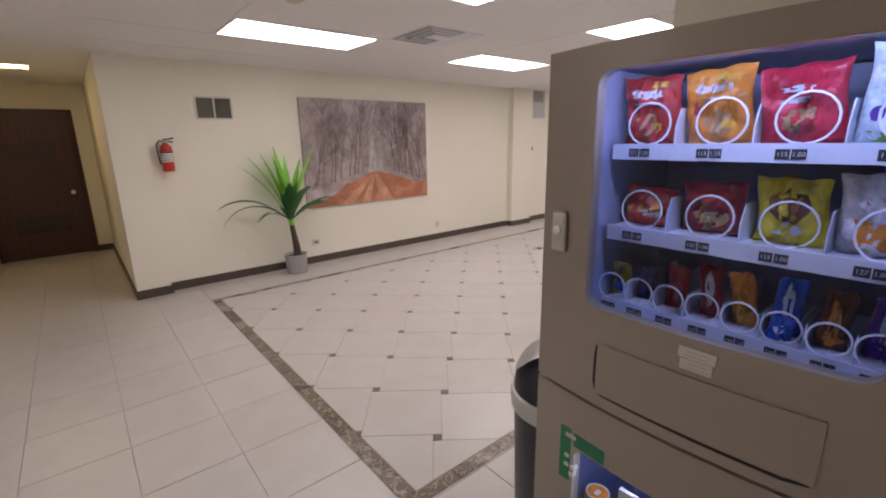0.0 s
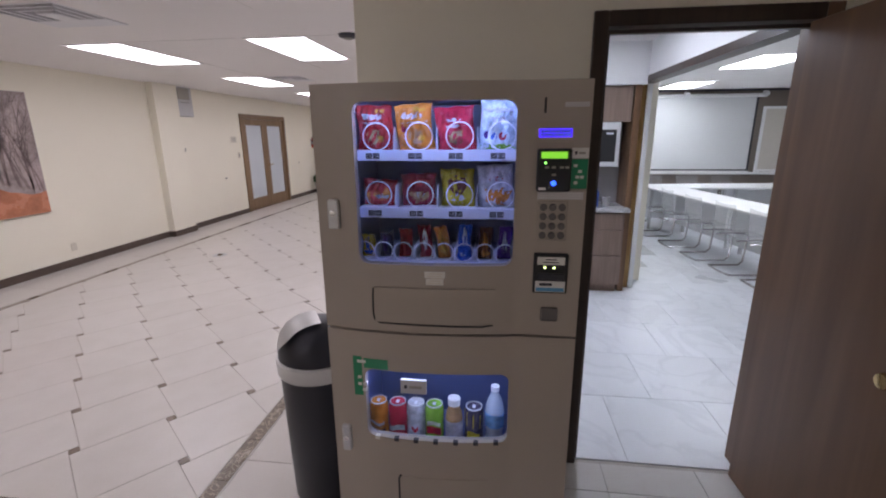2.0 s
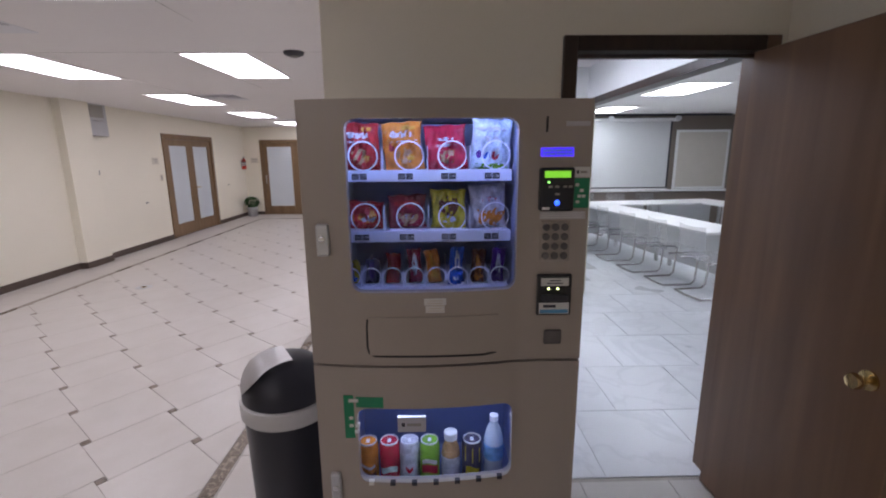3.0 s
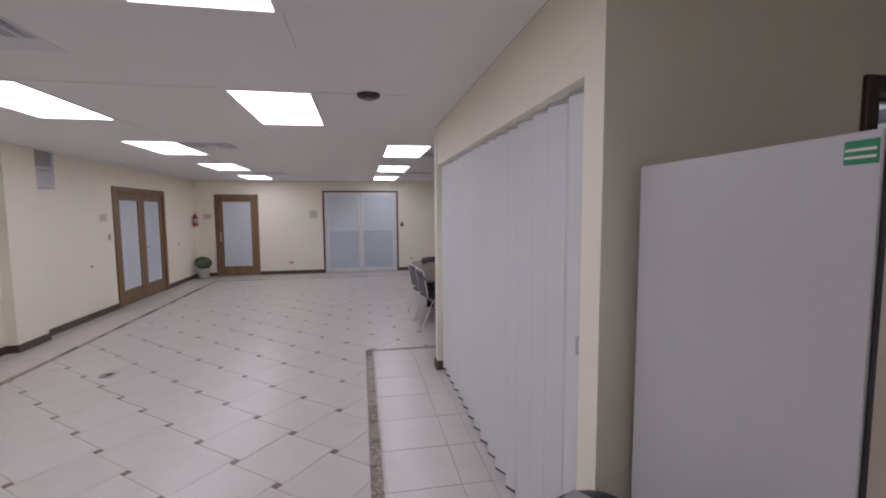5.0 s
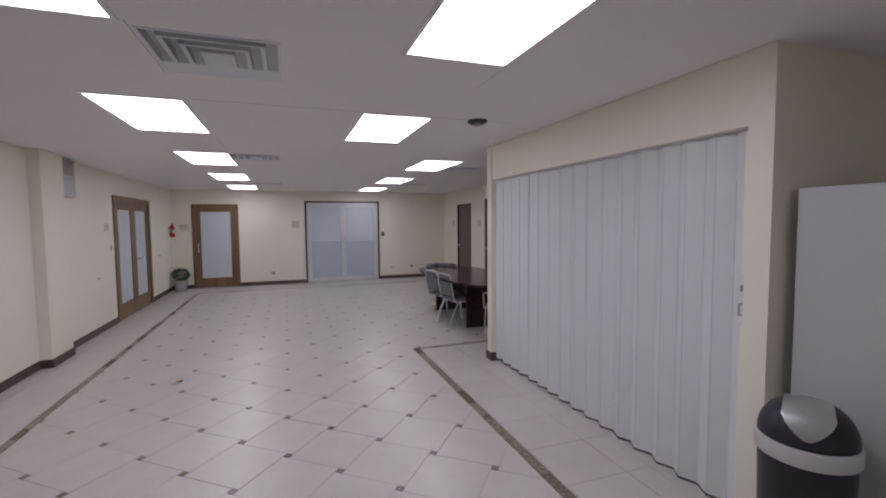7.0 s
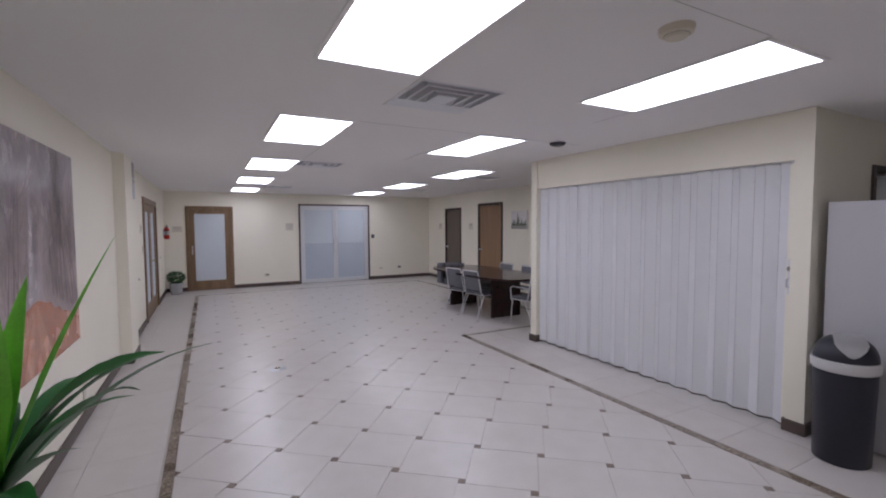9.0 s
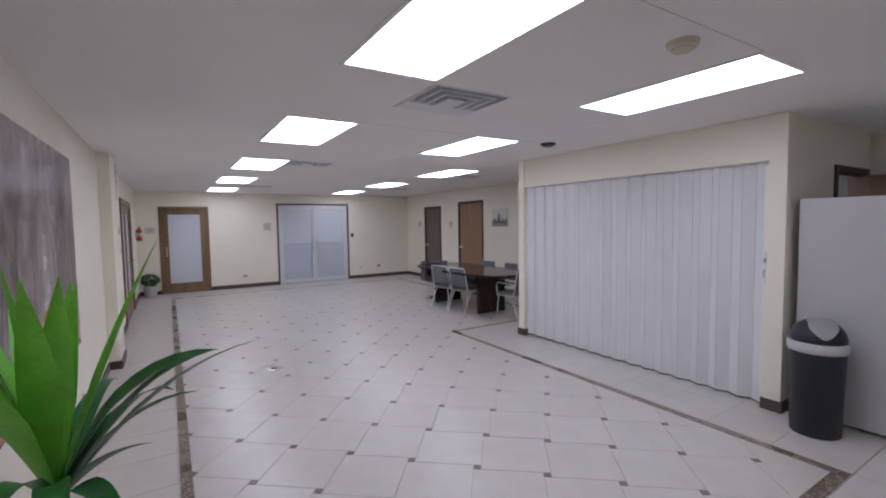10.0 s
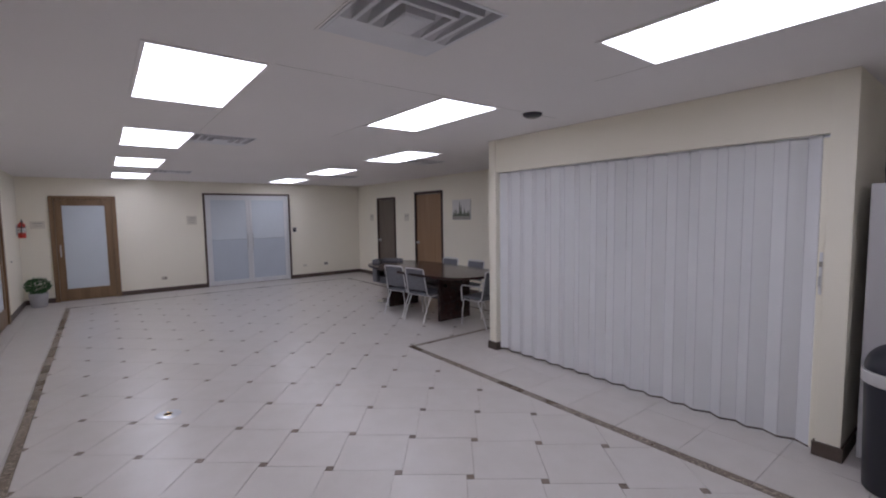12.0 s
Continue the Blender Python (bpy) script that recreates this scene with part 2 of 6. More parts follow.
M["beige"] = mat("beige_plastic", (0.62, 0.56, 0.45), 0.5, var=0.05)
M["socket"] = mat("ivory_plate", (0.68, 0.64, 0.54), 0.5, var=0.04)
M["blue_soap"] = clear_plastic("blue_liquid", (0.08, 0.16, 0.55), 0.2)


# ---- geometry helpers ----
def box(bm, x0, x1, y0, y1, z0, z1, bevel=0.0, seg=1):
    made = bmesh.ops.create_cube(bm, size=1.0)["verts"]
    bmesh.ops.scale(bm, vec=(abs(x1 - x0), abs(y1 - y0), abs(z1 - z0)), verts=made)
    bmesh.ops.translate(bm, vec=((x0 + x1) / 2, (y0 + y1) / 2, (z0 + z1) / 2), verts=made)
    if bevel:
        edges = list({e for v in made for e in v.link_edges})
        bmesh.ops.bevel(bm, geom=edges, offset=bevel, segments=seg, affect="EDGES", profile=0.5)


def lathe(bm, profile, center=(0, 0, 0), seg=24, sy=1.0):
    """Turns (radius, height) pairs round an upright axis; sy flattens it along y."""
    rings = []
    for r, z in profile:
        if r < 1e-5:
            rings.append([bm.verts.new((center[0], center[1], center[2] + z))])
        else:
            rings.append([bm.verts.new((center[0] + r * math.cos(2 * math.pi * k / seg), center[1] + sy * r * math.sin(2 * math.pi * k / seg), center[2] + z)) for k in range(seg)])
    for a, b in zip(rings, rings[1:]):
        for k in range(seg):
            q = (k + 1) % seg
            if len(a) == 1 and len(b) > 1:
                bm.faces.new((a[0], b[k], b[q]))
            elif len(b) == 1 and len(a) > 1:
                bm.faces.new((a[k], a[q], b[0]))
            elif len(a) > 1:
                bm.faces.new((a[k], a[q], b[q], b[k]))
    for ring in (rings[0], rings[-1]):
        if len(ring) > 2:
            bm.faces.new(ring)


def tube(bm, pts, r, seg=8, closed=False, caps=True):
    pts = [Vector(p) for p in pts]
    n, rings, up = len(pts), [], None
    for i, p in enumerate(pts):
        a = pts[(i - 1) % n] if (closed or i) else p
        b = pts[(i + 1) % n] if (closed or i < n - 1) else p
        d = (b - a).normalized()
        if up is None:
            up = Vector((0, 0, 1)) if abs(d.z) < 0.9 else Vector((1, 0, 0))
        u = (up - d * up.dot(d)).normalized()
        w = d.cross(u)
        up = u
        rad = r[i] if isinstance(r, (list, tuple)) else r
        rings.append([bm.verts.new(p + rad * (math.cos(2 * math.pi * k / seg) * u + math.sin(2 * math.pi * k / seg) * w)) for k in range(seg)])
    for i in range(n if closed else n - 1):
        a, b = rings[i], rings[(i + 1) % n]
        for k in range(seg):
            q = (k + 1) % seg
            bm.faces.new((a[k], a[q], b[q], b[k]))
    if caps and not closed:
        bm.faces.new(rings[0]), bm.faces.new(rings[-1])


def prism(bm, pts, z0, z1):
    """An upright prism over a polygon in the plan."""
    lo, hi = [bm.verts.new((x, y, z0)) for x, y in pts], [bm.verts.new((x, y, z1)) for x, y in pts]
    n = len(pts)
    bm.faces.new(hi), bm.faces.new(lo[::-1])
    for k in range(n):
        bm.faces.new((lo[k], lo[(k + 1) % n], hi[(k + 1) % n], hi[k]))


def base_of(ob):
    at = Vector((0, 0, 0))
    while ob:
        at += ob.location
        ob = ob.parent
    return at


def mesh_of(name, bm, material, smooth=False):
    bmesh.ops.recalc_face_normals(bm, faces=bm.faces)
    me = bpy.data.meshes.new(name)
    bm.to_mesh(me)
    bm.free()
    if material:
        me.materials.append(material)
    if smooth:
        for p in me.polygons:
            p.use_smooth = True
        me.set_sharp_from_angle(angle=radians(40))
    return me


def part(name, bm, material, parent=None, label="", smooth=False):
    """Links a bmesh, made in world coordinates, as one mesh under its parent."""
    if parent:
        bmesh.ops.translate(bm, vec=-base_of(parent), verts=bm.verts)
    ob = new(name, mesh_of(name, bm, material, smooth))
    ob.parent = parent
    return tagged(ob, label=label)


def thing(name, at, label, category, group=""):
    ob = new(name)
    ob.location, ob.empty_display_size = at, 0.1
    return tagged(ob, label, category, group)


def structure(name, bm, material, label, category, smooth=False):
    return tagged(part(name, bm, material, None, "", smooth), label, category, kind="structure")


def boxes(name, rows, material, parent=None, label="", bevel=0.0):
    bm = bmesh.new()
    for r in rows:
        box(bm, *r, bevel=bevel)
    return part(name, bm, material, parent, label)


def lettering(name, text, size, m, material, parent, depth=0.0004):
    """Raised characters in the built-in font, as a mesh; m is the pose in the world, x along the text, z out of the face."""
    cu = bpy.data.curves.new(name, "FONT")
    cu.body, cu.size, cu.align_x, cu.align_y, cu.extrude, cu.resolution_u = text, size, "CENTER", "CENTER", depth, 2
    ob = bpy.data.objects.new(name, cu)
    scene.collection.objects.link(ob)
    bpy.context.view_layer.update()
    me = bpy.data.meshes.new_from_object(ob.evaluated_get(bpy.context.evaluated_depsgraph_get()))
    bpy.data.objects.remove(ob)
    me.materials.clear()
    me.materials.append(material)
    me.transform(m)
    me.transform(Matrix.Translation(-base_of(parent)))
    made = new(name, me)
    made.parent = parent
    return made


# ---- structure ----
boxes_wall = lambda name, rows, material, label: tagged(boxes(name, rows, material), label, "wall", kind="structure")
W, T = "wall", 0.12
# corridor walls
boxes_wall("wall_north", [(0.33, 8.83, 5.70, 5.82, 0, CEIL), (8.83, 10.83, 5.70, 5.82, 2.12, CEIL), (10.83, 12.84, 5.70, 5.82, 0, CEIL), (-2.62, -1.05, 5.70, 5.82, 0, CEIL)], M[W], "long cream painted wall of the lobby")
boxes_wall("wall_east", [(12.72, 12.84, -1.67, 0.47, 0, CEIL), (12.72, 12.84, 0.47, 2.49, 2.23, CEIL), (12.72, 12.84, 2.49, 4.18, 0, CEIL), (12.72, 12.84, 4.18, 5.22, 2.13, CEIL), (12.72, 12.84, 5.22, 5.70, 0, CEIL)], M[W], "cream painted end wall with glazed doors")
boxes_wall("wall_south", [(4.83, 6.0, -1.59, -1.55, 0, CEIL), (6.0, 8.70, -1.67, -1.55, 0, CEIL), (8.70, 9.76, -1.67, -1.55, 2.17, CEIL), (9.76, 10.68, -1.67, -1.55, 0, CEIL), (10.68, 11.58, -1.67, -1.55, 2.10, CEIL), (11.58, 12.72, -1.67, -1.55, 0, CEIL)], M[W], "cream painted wall with two office doors")
boxes_wall("wall_partition_end", [(4.71, 4.83, -1.55, 0.53, 0, CEIL)], M[W], "cream painted end of the partition block")
boxes_wall("wall_fold_frame", [(1.703, 4.717, 0.53, 0.718, 2.13, CEIL), (1.57, 1.70, 0.53, 0.73, 2.13, CEIL), (4.72, 4.83, 0.53, 0.73, 2.13, CEIL), (1.70, 4.72, 0.53, 0.70, 2.131, CEIL - 0.001), (1.57, 1.70, 0.53, 0.73, 0, 2.13), (4.72, 4.83, 0.53, 0.73, 0, 2.13)], M[W], "cream painted header and piers round the folding partition")
boxes_wall("wall_machine", [(1.57, 1.69, -0.325, 0.53, 0, CEIL), (1.57, 1.69, -1.13, -0.325, 2.08, CEIL), (1.57, 1.69, -1.34, -1.13, 0, CEIL)], M[W], "cream painted wall behind the vending machine")
boxes_wall("wall_side", [(-2.62, 1.57, -1.34, -1.22, 0, CEIL)], M[W], "cream painted wall beside the open door")
boxes_wall("wall_back", [(-2.74, -2.62, -1.34, 5.82, 0, CEIL)], M[W], "plain cream painted wall")
boxes_wall("pilaster_1", [(6.30, 6.84, 5.58, 5.70, 0, CEIL)], M[W], "shallow cream painted pilaster")
boxes_wall("pilaster_2", [(0.33, 0.65, 5.60, 5.70, 0, CEIL)], M[W], "shallow cream painted pilaster at the hall corner")
boxes_wall("wall_hall", [(-1.17, -1.05, 5.82, 8.92, 0, CEIL), (0.33, 0.45, 5.82, 8.92, 0, CEIL), (-1.05, -0.98, 8.80, 8.92, 0, CEIL), (-0.98, 0.12, 8.80, 8.92, 2.13, CEIL), (0.12, 0.33, 8.80, 8.92, 0, CEIL)], M[W], "cream painted walls of the side hall")
# conference room and kitchenette walls
boxes_wall("wall_conference", [(9.60, 9.72, -6.60, -1.67, 0, CEIL), (1.57, 9.72, -6.72, -6.60, 0, CEIL), (1.57, 1.69, -6.60, -1.34, 0, CEIL)], M["conf_wall"], "taupe painted conference room walls")
boxes_wall("wall_kitchenette", [(4.66, 4.708, -1.40, 0.53, 0, CEIL)], M["backsplash"], "grey kitchenette wall")
boxes_wall("soffit", [(1.69, 4.66, -1.40, -1.30, 2.20, CEIL), (4.25, 4.66, -1.30, 0.53, 2.12, CEIL)], M["white"], "white painted soffit over the kitchenette opening")
boxes_wall("wall_conference_north", [(6.0, 9.60, -1.69, -1.672, 0, CEIL), (5.99, 6.0, -1.69, -1.592, 0, CEIL)], M["white"], "white painted wall")

VENTS = [(2.655, 3.285), (6.36, 3.33), (10.45, 3.35), (6.92, 0.27), (10.05, 0.22)]
VENT_HALF = 0.30
# one slab with a square hole at each air outlet
bm = bmesh.new()
q = VENT_HALF - 0.004
gx = sorted({-2.74, 12.84} | {round(x + d, 4) for x, y in VENTS for d in (-q, q)})
gy = sorted({-6.72, 8.92} | {round(y + d, 4) for x, y in VENTS for d in (-q, q)})
solid = {(i, j) for i in range(len(gx) - 1) for j in range(len(gy) - 1) if not any(abs((gx[i] + gx[i + 1]) / 2 - x) < q and abs((gy[j] + gy[j + 1]) / 2 - y) < q for x, y in VENTS)}
lo = {(i, j): bm.verts.new((x, y, CEIL)) for i, x in enumerate(gx) for j, y in enumerate(gy)}
hi = {(i, j): bm.verts.new((x, y, CEIL + 0.08)) for i, x in enumerate(gx) for j, y in enumerate(gy)}
for i, j in solid:
    for g in (lo, hi):
        bm.faces.new((g[i, j], g[i + 1, j], g[i + 1, j + 1], g[i, j + 1]))
    for di, dj, p, r in ((-1, 0, (i, j), (i, j + 1)), (1, 0, (i + 1, j), (i + 1, j + 1)), (0, -1, (i, j), (i + 1, j)), (0, 1, (i, j + 1), (i + 1, j + 1))):
        if (i + di, j + dj) not in solid:
            bm.faces.new((lo[p], lo[r], hi[r], hi[p]))
bmesh.ops.delete(bm, geom=[v for v in bm.verts if not v.link_faces], context="VERTS")
structure("ceiling", bm, M["ceiling"], "off-white textured ceiling with hairline joints", "ceiling")

# baseboards
BB = 0.095
rows = [(0.665, 6.288, 5.685, 5.70), (6.852, 8.83, 5.685, 5.70), (10.83, 12.705, 5.685, 5.70), (6.288, 6.852, 5.565, 5.58), (6.285, 6.30, 5.58, 5.685), (6.84, 6.855, 5.58, 5.685),
        (0.315, 0.665, 5.585, 5.60), (0.65, 0.665, 5.60, 5.70), (0.315, 0.33, 5.60, 8.80), (12.705, 12.72, -1.535, 0.47), (12.705, 12.72, 2.49, 4.18), (12.705, 12.72, 5.22, 5.685),
        (4.845, 8.70, -1.55, -1.535), (9.76, 10.68, -1.55, -1.535), (11.58, 12.705, -1.55, -1.535), (4.83, 4.845, -1.55, 0.745), (4.72, 4.845, 0.73, 0.745), (4.705, 4.72, 0.53, 0.745), (1.555, 1.70, 0.73, 0.745), (1.70, 1.715, 0.53, 0.745),
        (1.555, 1.57, -0.268, 0.73), (-2.60, 1.555, -1.22, -1.205), (-1.05, -1.035, 5.70, 8.80), (0.12, 0.315, 8.785, 8.80), (-2.62, -1.05, 5.685, 5.70), (-2.62, -2.605, -1.205, 5.685)]
bm = bmesh.new()
for x0, x1, y0, y1 in rows:
    box(bm, x0, x1, y0, y1, 0, BB)
structure("baseboard", bm, M["base"], "dark brown tile baseboard along the walls", "baseboard")


# ---- lamps in the ceiling ----
def ceiling_light(x0, y0, x1, y1, material, label, group):
    th = thing("ceiling_light", ((x0 + x1) / 2, (y0 + y1) / 2, CEIL), label, "ceiling light", group)
    f = 0.022
    boxes("frame", [(x0 - f, x1 + f, y0 - f, y0, CEIL - 0.008, CEIL), (x0 - f, x1 + f, y1, y1 + f, CEIL - 0.008, CEIL), (x0 - f, x0, y0, y1, CEIL - 0.008, CEIL), (x1, x1 + f, y0, y1, CEIL - 0.008, CEIL)], M["ceiling"], th)
    boxes("diffuser", [(x0, x1, y0, y1, CEIL - 0.004, CEIL)], material, th, "glowing prismatic diffuser")
    return th


LAMP = "lit recessed fluorescent ceiling light with a white frame"
for x in (1.10, 3.58, 6.05, 8.50, 10.95):
    ceiling_light(x, 3.64, x + 1.18, 4.21, M["panel_glow"], LAMP, "lobby ceiling lights")
for x in (1.10, 3.58):
    ceiling_light(x, 1.83, x + 1.18, 2.38, M["panel_glow"], LAMP, "lobby ceiling lights")
for x in (5.97, 8.50, 10.95):
    ceiling_light(x, 0.58, x + 1.18, 1.13, M["panel_glow"], LAMP, "lobby ceiling lights")
# unseen lamp behind the viewpoint, added to brighten the vending machine's front
ceiling_light(-2.05, 1.83, -0.87, 2.39, M["panel_glow"], LAMP, "lobby ceiling lights")
ceiling_light(-0.75, 6.95, -0.18, 7.25, M["hall_glow"], "lit warm ceiling light in the side hall", "hall lights")
# the first two are visible; the last two are unseen, added to light the room
for x, y in ((5.8, -3.1), (8.5, -3.2), (3.2, -4.9), (6.0, -5.5)):
    ceiling_light(x - 0.55, y - 0.3, x + 0.55, y + 0.3, M["conf_glow"], "lit cool white ceiling light of the conference room", "conference lights")
# unseen fill light, added to brighten the kitchenette and the floor by the door
ceiling_light(2.5, -0.75, 3.6, -0.2, M["kitchen_fill"], "unseen cool white fill light added over the kitchenette", "conference lights")


# ---- doors ----
def knob(at, out, material, parent, r=0.027):
    """A round door knob that stands out along the vector out."""
    o = Vector(out)
    turn = o.to_track_quat("Z", "Y").to_matrix().to_4x4()
    bm = bmesh.new()
    lathe(bm, [(0.0, 0.0), (0.033, 0.0), (0.033, 0.006), (0.012, 0.009), (0.011, 0.028), (r * 0.8, 0.035), (r, 0.048), (r * 0.85, 0.062), (0.0, 0.066)], seg=16)
    bmesh.ops.transform(bm, matrix=Matrix.Translation(at) @ turn, verts=bm.verts)
    return part("door_knob", bm, material, parent, "", True)


def frame_rows(axis, a0, a1, top, face, depth, w):
    """Jambs and head of a door frame in a wall across axis; a0, a1 outer edges."""
    spans = [(a0, a0 + w, 0, top), (a1 - w, a1, 0, top), (a0 + w, a1 - w, top - w, top)]
    return [(face, face + depth, p, q, r, s) if axis == "x" else (p, q, face, face + depth, r, s) for p, q, r, s in spans]


# dark door frame and open leaf beside the vending machine
door = tagged(new("door_1"), "dark stained wooden door standing wide open with a brass knob", "door", kind="structure")
door.location = (1.55, -1.08, 0)
rows = frame_rows("x", -1.186, -0.271, 2.135, 1.552, 0.156, 0.06)
boxes("door_frame", rows[1:], M["trim"], door, "dark brown frame", 0.004)
# hinge jamb takes the lighter leaf colour for the room light falling on it
boxes("hinge_jamb", rows[:1], M["dark_door"], door, "reddish brown jamb, lighter than its frame for the light on it", 0.004)
boxes("stop", [(1.60, 1.63, -0.346, -0.331, 0, 2.07), (1.60, 1.63, -1.125, -0.346, 2.055, 2.07)], M["trim"], door)
bm = bmesh.new()
box(bm, 0.762, 1.55, -1.112, -1.07, 0.012, 2.065, 0.003)
leaf = part("leaf", bm, M["dark_door"], door)
knob((0.86, -1.07, 0.945), (0, 1, 0), M["brass"], leaf)
knob((0.86, -1.112, 0.945), (0, -1, 0), M["brass"], leaf)
boxes("latch_plate", [(0.760, 0.763, -1.102, -1.08, 0.89, 1.0)], M["brass"], leaf)
# the leaf stands a little past square
leaf.rotation_euler = (0, 0, radians(2.2))


def glazed_leaf(parent, axis, a0, a1, face, z0, z1, stile, bottom, material, glass, thick=0.04, top=None, mid=None, split=None):
    """One door leaf: two stiles, rails and a pane; it lies across axis with its outer face at face."""
    top = top or stile
    put = (lambda p, q, r, s, f=face, d=thick: (f, f + d, p, q, r, s)) if axis == "x" else (lambda p, q, r, s, f=face, d=thick: (p, q, f, f + d, r, s))
    lf = boxes("leaf", [put(a0, a0 + stile, z0, z1), put(a1 - stile, a1, z0, z1), put(a0 + stile, a1 - stile, z0, z0 + bottom), put(a0 + stile, a1 - stile, z1 - top, z1)], material, parent, "", 0.003)
    g = face + thick * 0.4
    if split:
        boxes("pane", [put(a0 + stile, a1 - stile, split, z1 - top, g, 0.008)], glass, lf, "frosted glass")
        boxes("pane", [put(a0 + stile, a1 - stile, z0 + bottom, split - 0.004, g, 0.008)], M["frost_low"], lf, "frosted glass")
    else:
        boxes("pane", [put(a0 + stile, a1 - stile, z0 + bottom, z1 - top, g, 0.008)], glass, lf, "frosted glass")
    return lf


def pull_bar(parent, at, length, out, material):
    x, y, z = at
    o = Vector(out) * 0.045
    bm = bmesh.new()
    tube(bm, [(x, y, z), Vector((x, y, z)) + o, Vector((x, y, z + length)) + o, (x, y, z + length)], 0.011, 8)
    return part("pull_handle", bm, material, parent, "", True)


# frosted double door in oak, in the long wall
d2 = tagged(new("door_2"), "closed oak double door with frosted glass panes", "door", kind="structure")
d2.location = (9.83, 5.70, 0)
boxes("door_frame", frame_rows("y", 8.81, 10.85, 2.14, 5.675, 0.10, 0.10), M["oak_frame"], d2, "", 0.004)
glazed_leaf(d2, "y", 8.915, 9.828, 5.70, 0.01, 2.035, 0.13, 0.26, M["oak_frame"], M["frost"])
lf = glazed_leaf(d2, "y", 9.832, 10.745, 5.70, 0.01, 2.035, 0.13, 0.26, M["oak_frame"], M["frost"])
bm = bmesh.new()
tube(bm, [(9.89, 5.70, 1.0), (9.89, 5.645, 1.0), (10.0, 5.645, 1.0)], 0.011, 8)
part("lever", bm, M["brass"], lf, "", True)

# single oak door in the end wall
d3 = tagged(new("door_3"), "closed oak door with one tall frosted glass pane", "door", kind="structure")
d3.location = (12.72, 4.70, 0)
boxes("door_frame", frame_rows("x", 4.16, 5.24, 2.145, 12.69, 0.10, 0.075), M["oak_frame"], d3, "", 0.004)
lf = glazed_leaf(d3, "x", 4.24, 5.16, 12.715, 0.01, 2.065, 0.115, 0.24, M["oak_frame"], M["frost"])
pull_bar(lf, (12.715, 5.10, 0.92), 0.22, (-1, 0, 0), M["steel"])

# white aluminium double door in the end wall
d4 = tagged(new("door_4"), "closed white aluminium double door with frosted glass in a dark frame", "door", kind="structure")
d4.location = (12.72, 1.48, 0)
boxes("door_frame", frame_rows("x", 0.455, 2.505, 2.245, 12.695, 0.10, 0.045), M["base"], d4, "dark brown frame", 0.003)
boxes("aluminium_frame", frame_rows("x", 0.50, 2.46, 2.20, 12.71, 0.06, 0.05), M["alu"], d4, "", 0.002)
for a0, a1, h in ((0.552, 1.478, 1.42), (1.482, 2.408, 1.54)):
    lf = glazed_leaf(d4, "x", a0, a1, 12.72, 0.01, 2.148, 0.065, 0.11, M["alu"], M["frost"], split=1.12)
    pull_bar(lf, (12.72, h, 0.88), 0.36, (-1, 0, 0), M["steel"])


# solid office doors in the far side wall
def office_door(name, x0, x1, top, material, label, knob_x):
    d = tagged(new(name), label, "door", kind="structure")
    d.location = ((x0 + x1) / 2, -1.55, 0)
    boxes("door_frame", frame_rows("y", x0 - 0.02, x1 + 0.02, top + 0.02, -1.62, 0.085, 0.06), M["trim"], d, "dark brown frame", 0.003)
    lf = boxes("leaf", [(x0 + 0.045, x1 - 0.045, -1.60, -1.56, 0.01, top - 0.045)], material, d, "", 0.003)
    knob((knob_x, -1.56, 1.0), (0, 1, 0), M["steel"], lf)


office_door("door_5", 8.70, 9.76, 2.17, M["oak"], "closed plain oak office door", 9.65)
office_door("door_6", 10.68, 11.58, 2.10, M["grey_door"], "closed grey-brown office door", 11.47)

# dark door at the end of the side hall
d7 = tagged(new("door_7"), "closed dark mahogany door at the end of the side hall", "door", kind="structure")
d7.location = (-0.43, 8.80, 0)
boxes("door_frame", frame_rows("y", -1.0, 0.14, 2.15, 8.775, 0.10, 0.06), M["hall_door"], d7, "", 0.004)
lf = boxes("leaf", [(-0.94, 0.08, 8.79, 8.83, 0.01, 2.088)], M["hall_door"], d7, "", 0.003)
boxes("panel", [(-0.80, -0.12, 8.782, 8.79, 1.45, 1.68)], M["trim"], lf, "", 0.003)
boxes("panel", [(-0.75, -0.15, 8.782, 8.79, 0.38, 0.62)], M["trim"], lf, "", 0.003)
knob((-0.03, 8.79, 0.95), (0, -1, 0), M["chrome"], lf)

# ---- folding partition ----
fold = tagged(thing("folding_partition", (3.21, 0.62, 0.008), "closed white vinyl accordion partition hanging from a ceiling track", "folding partition"))
boxes("track", [(1.70, 4.72, 0.585, 0.60, 2.09, 2.13), (1.70, 4.72, 0.60, 0.655, 2.1275, 2.13)], M["alu"], fold, "metal head track")
N = 32
x, rnd = 1.745, random.Random(4)
step = (4.708 - x) / N
ridge, line = [], []
for k in range(N + 1):
    # the pleats are stretched a little unevenly
    ridge.append((x + (rnd.uniform(-0.009, 0.009) if 0 < k < N else 0), 0.674 + rnd.uniform(-0.003, 0.003) if k % 2 == 0 else 0.624 + rnd.uniform(-0.004, 0.004)))
    x += step
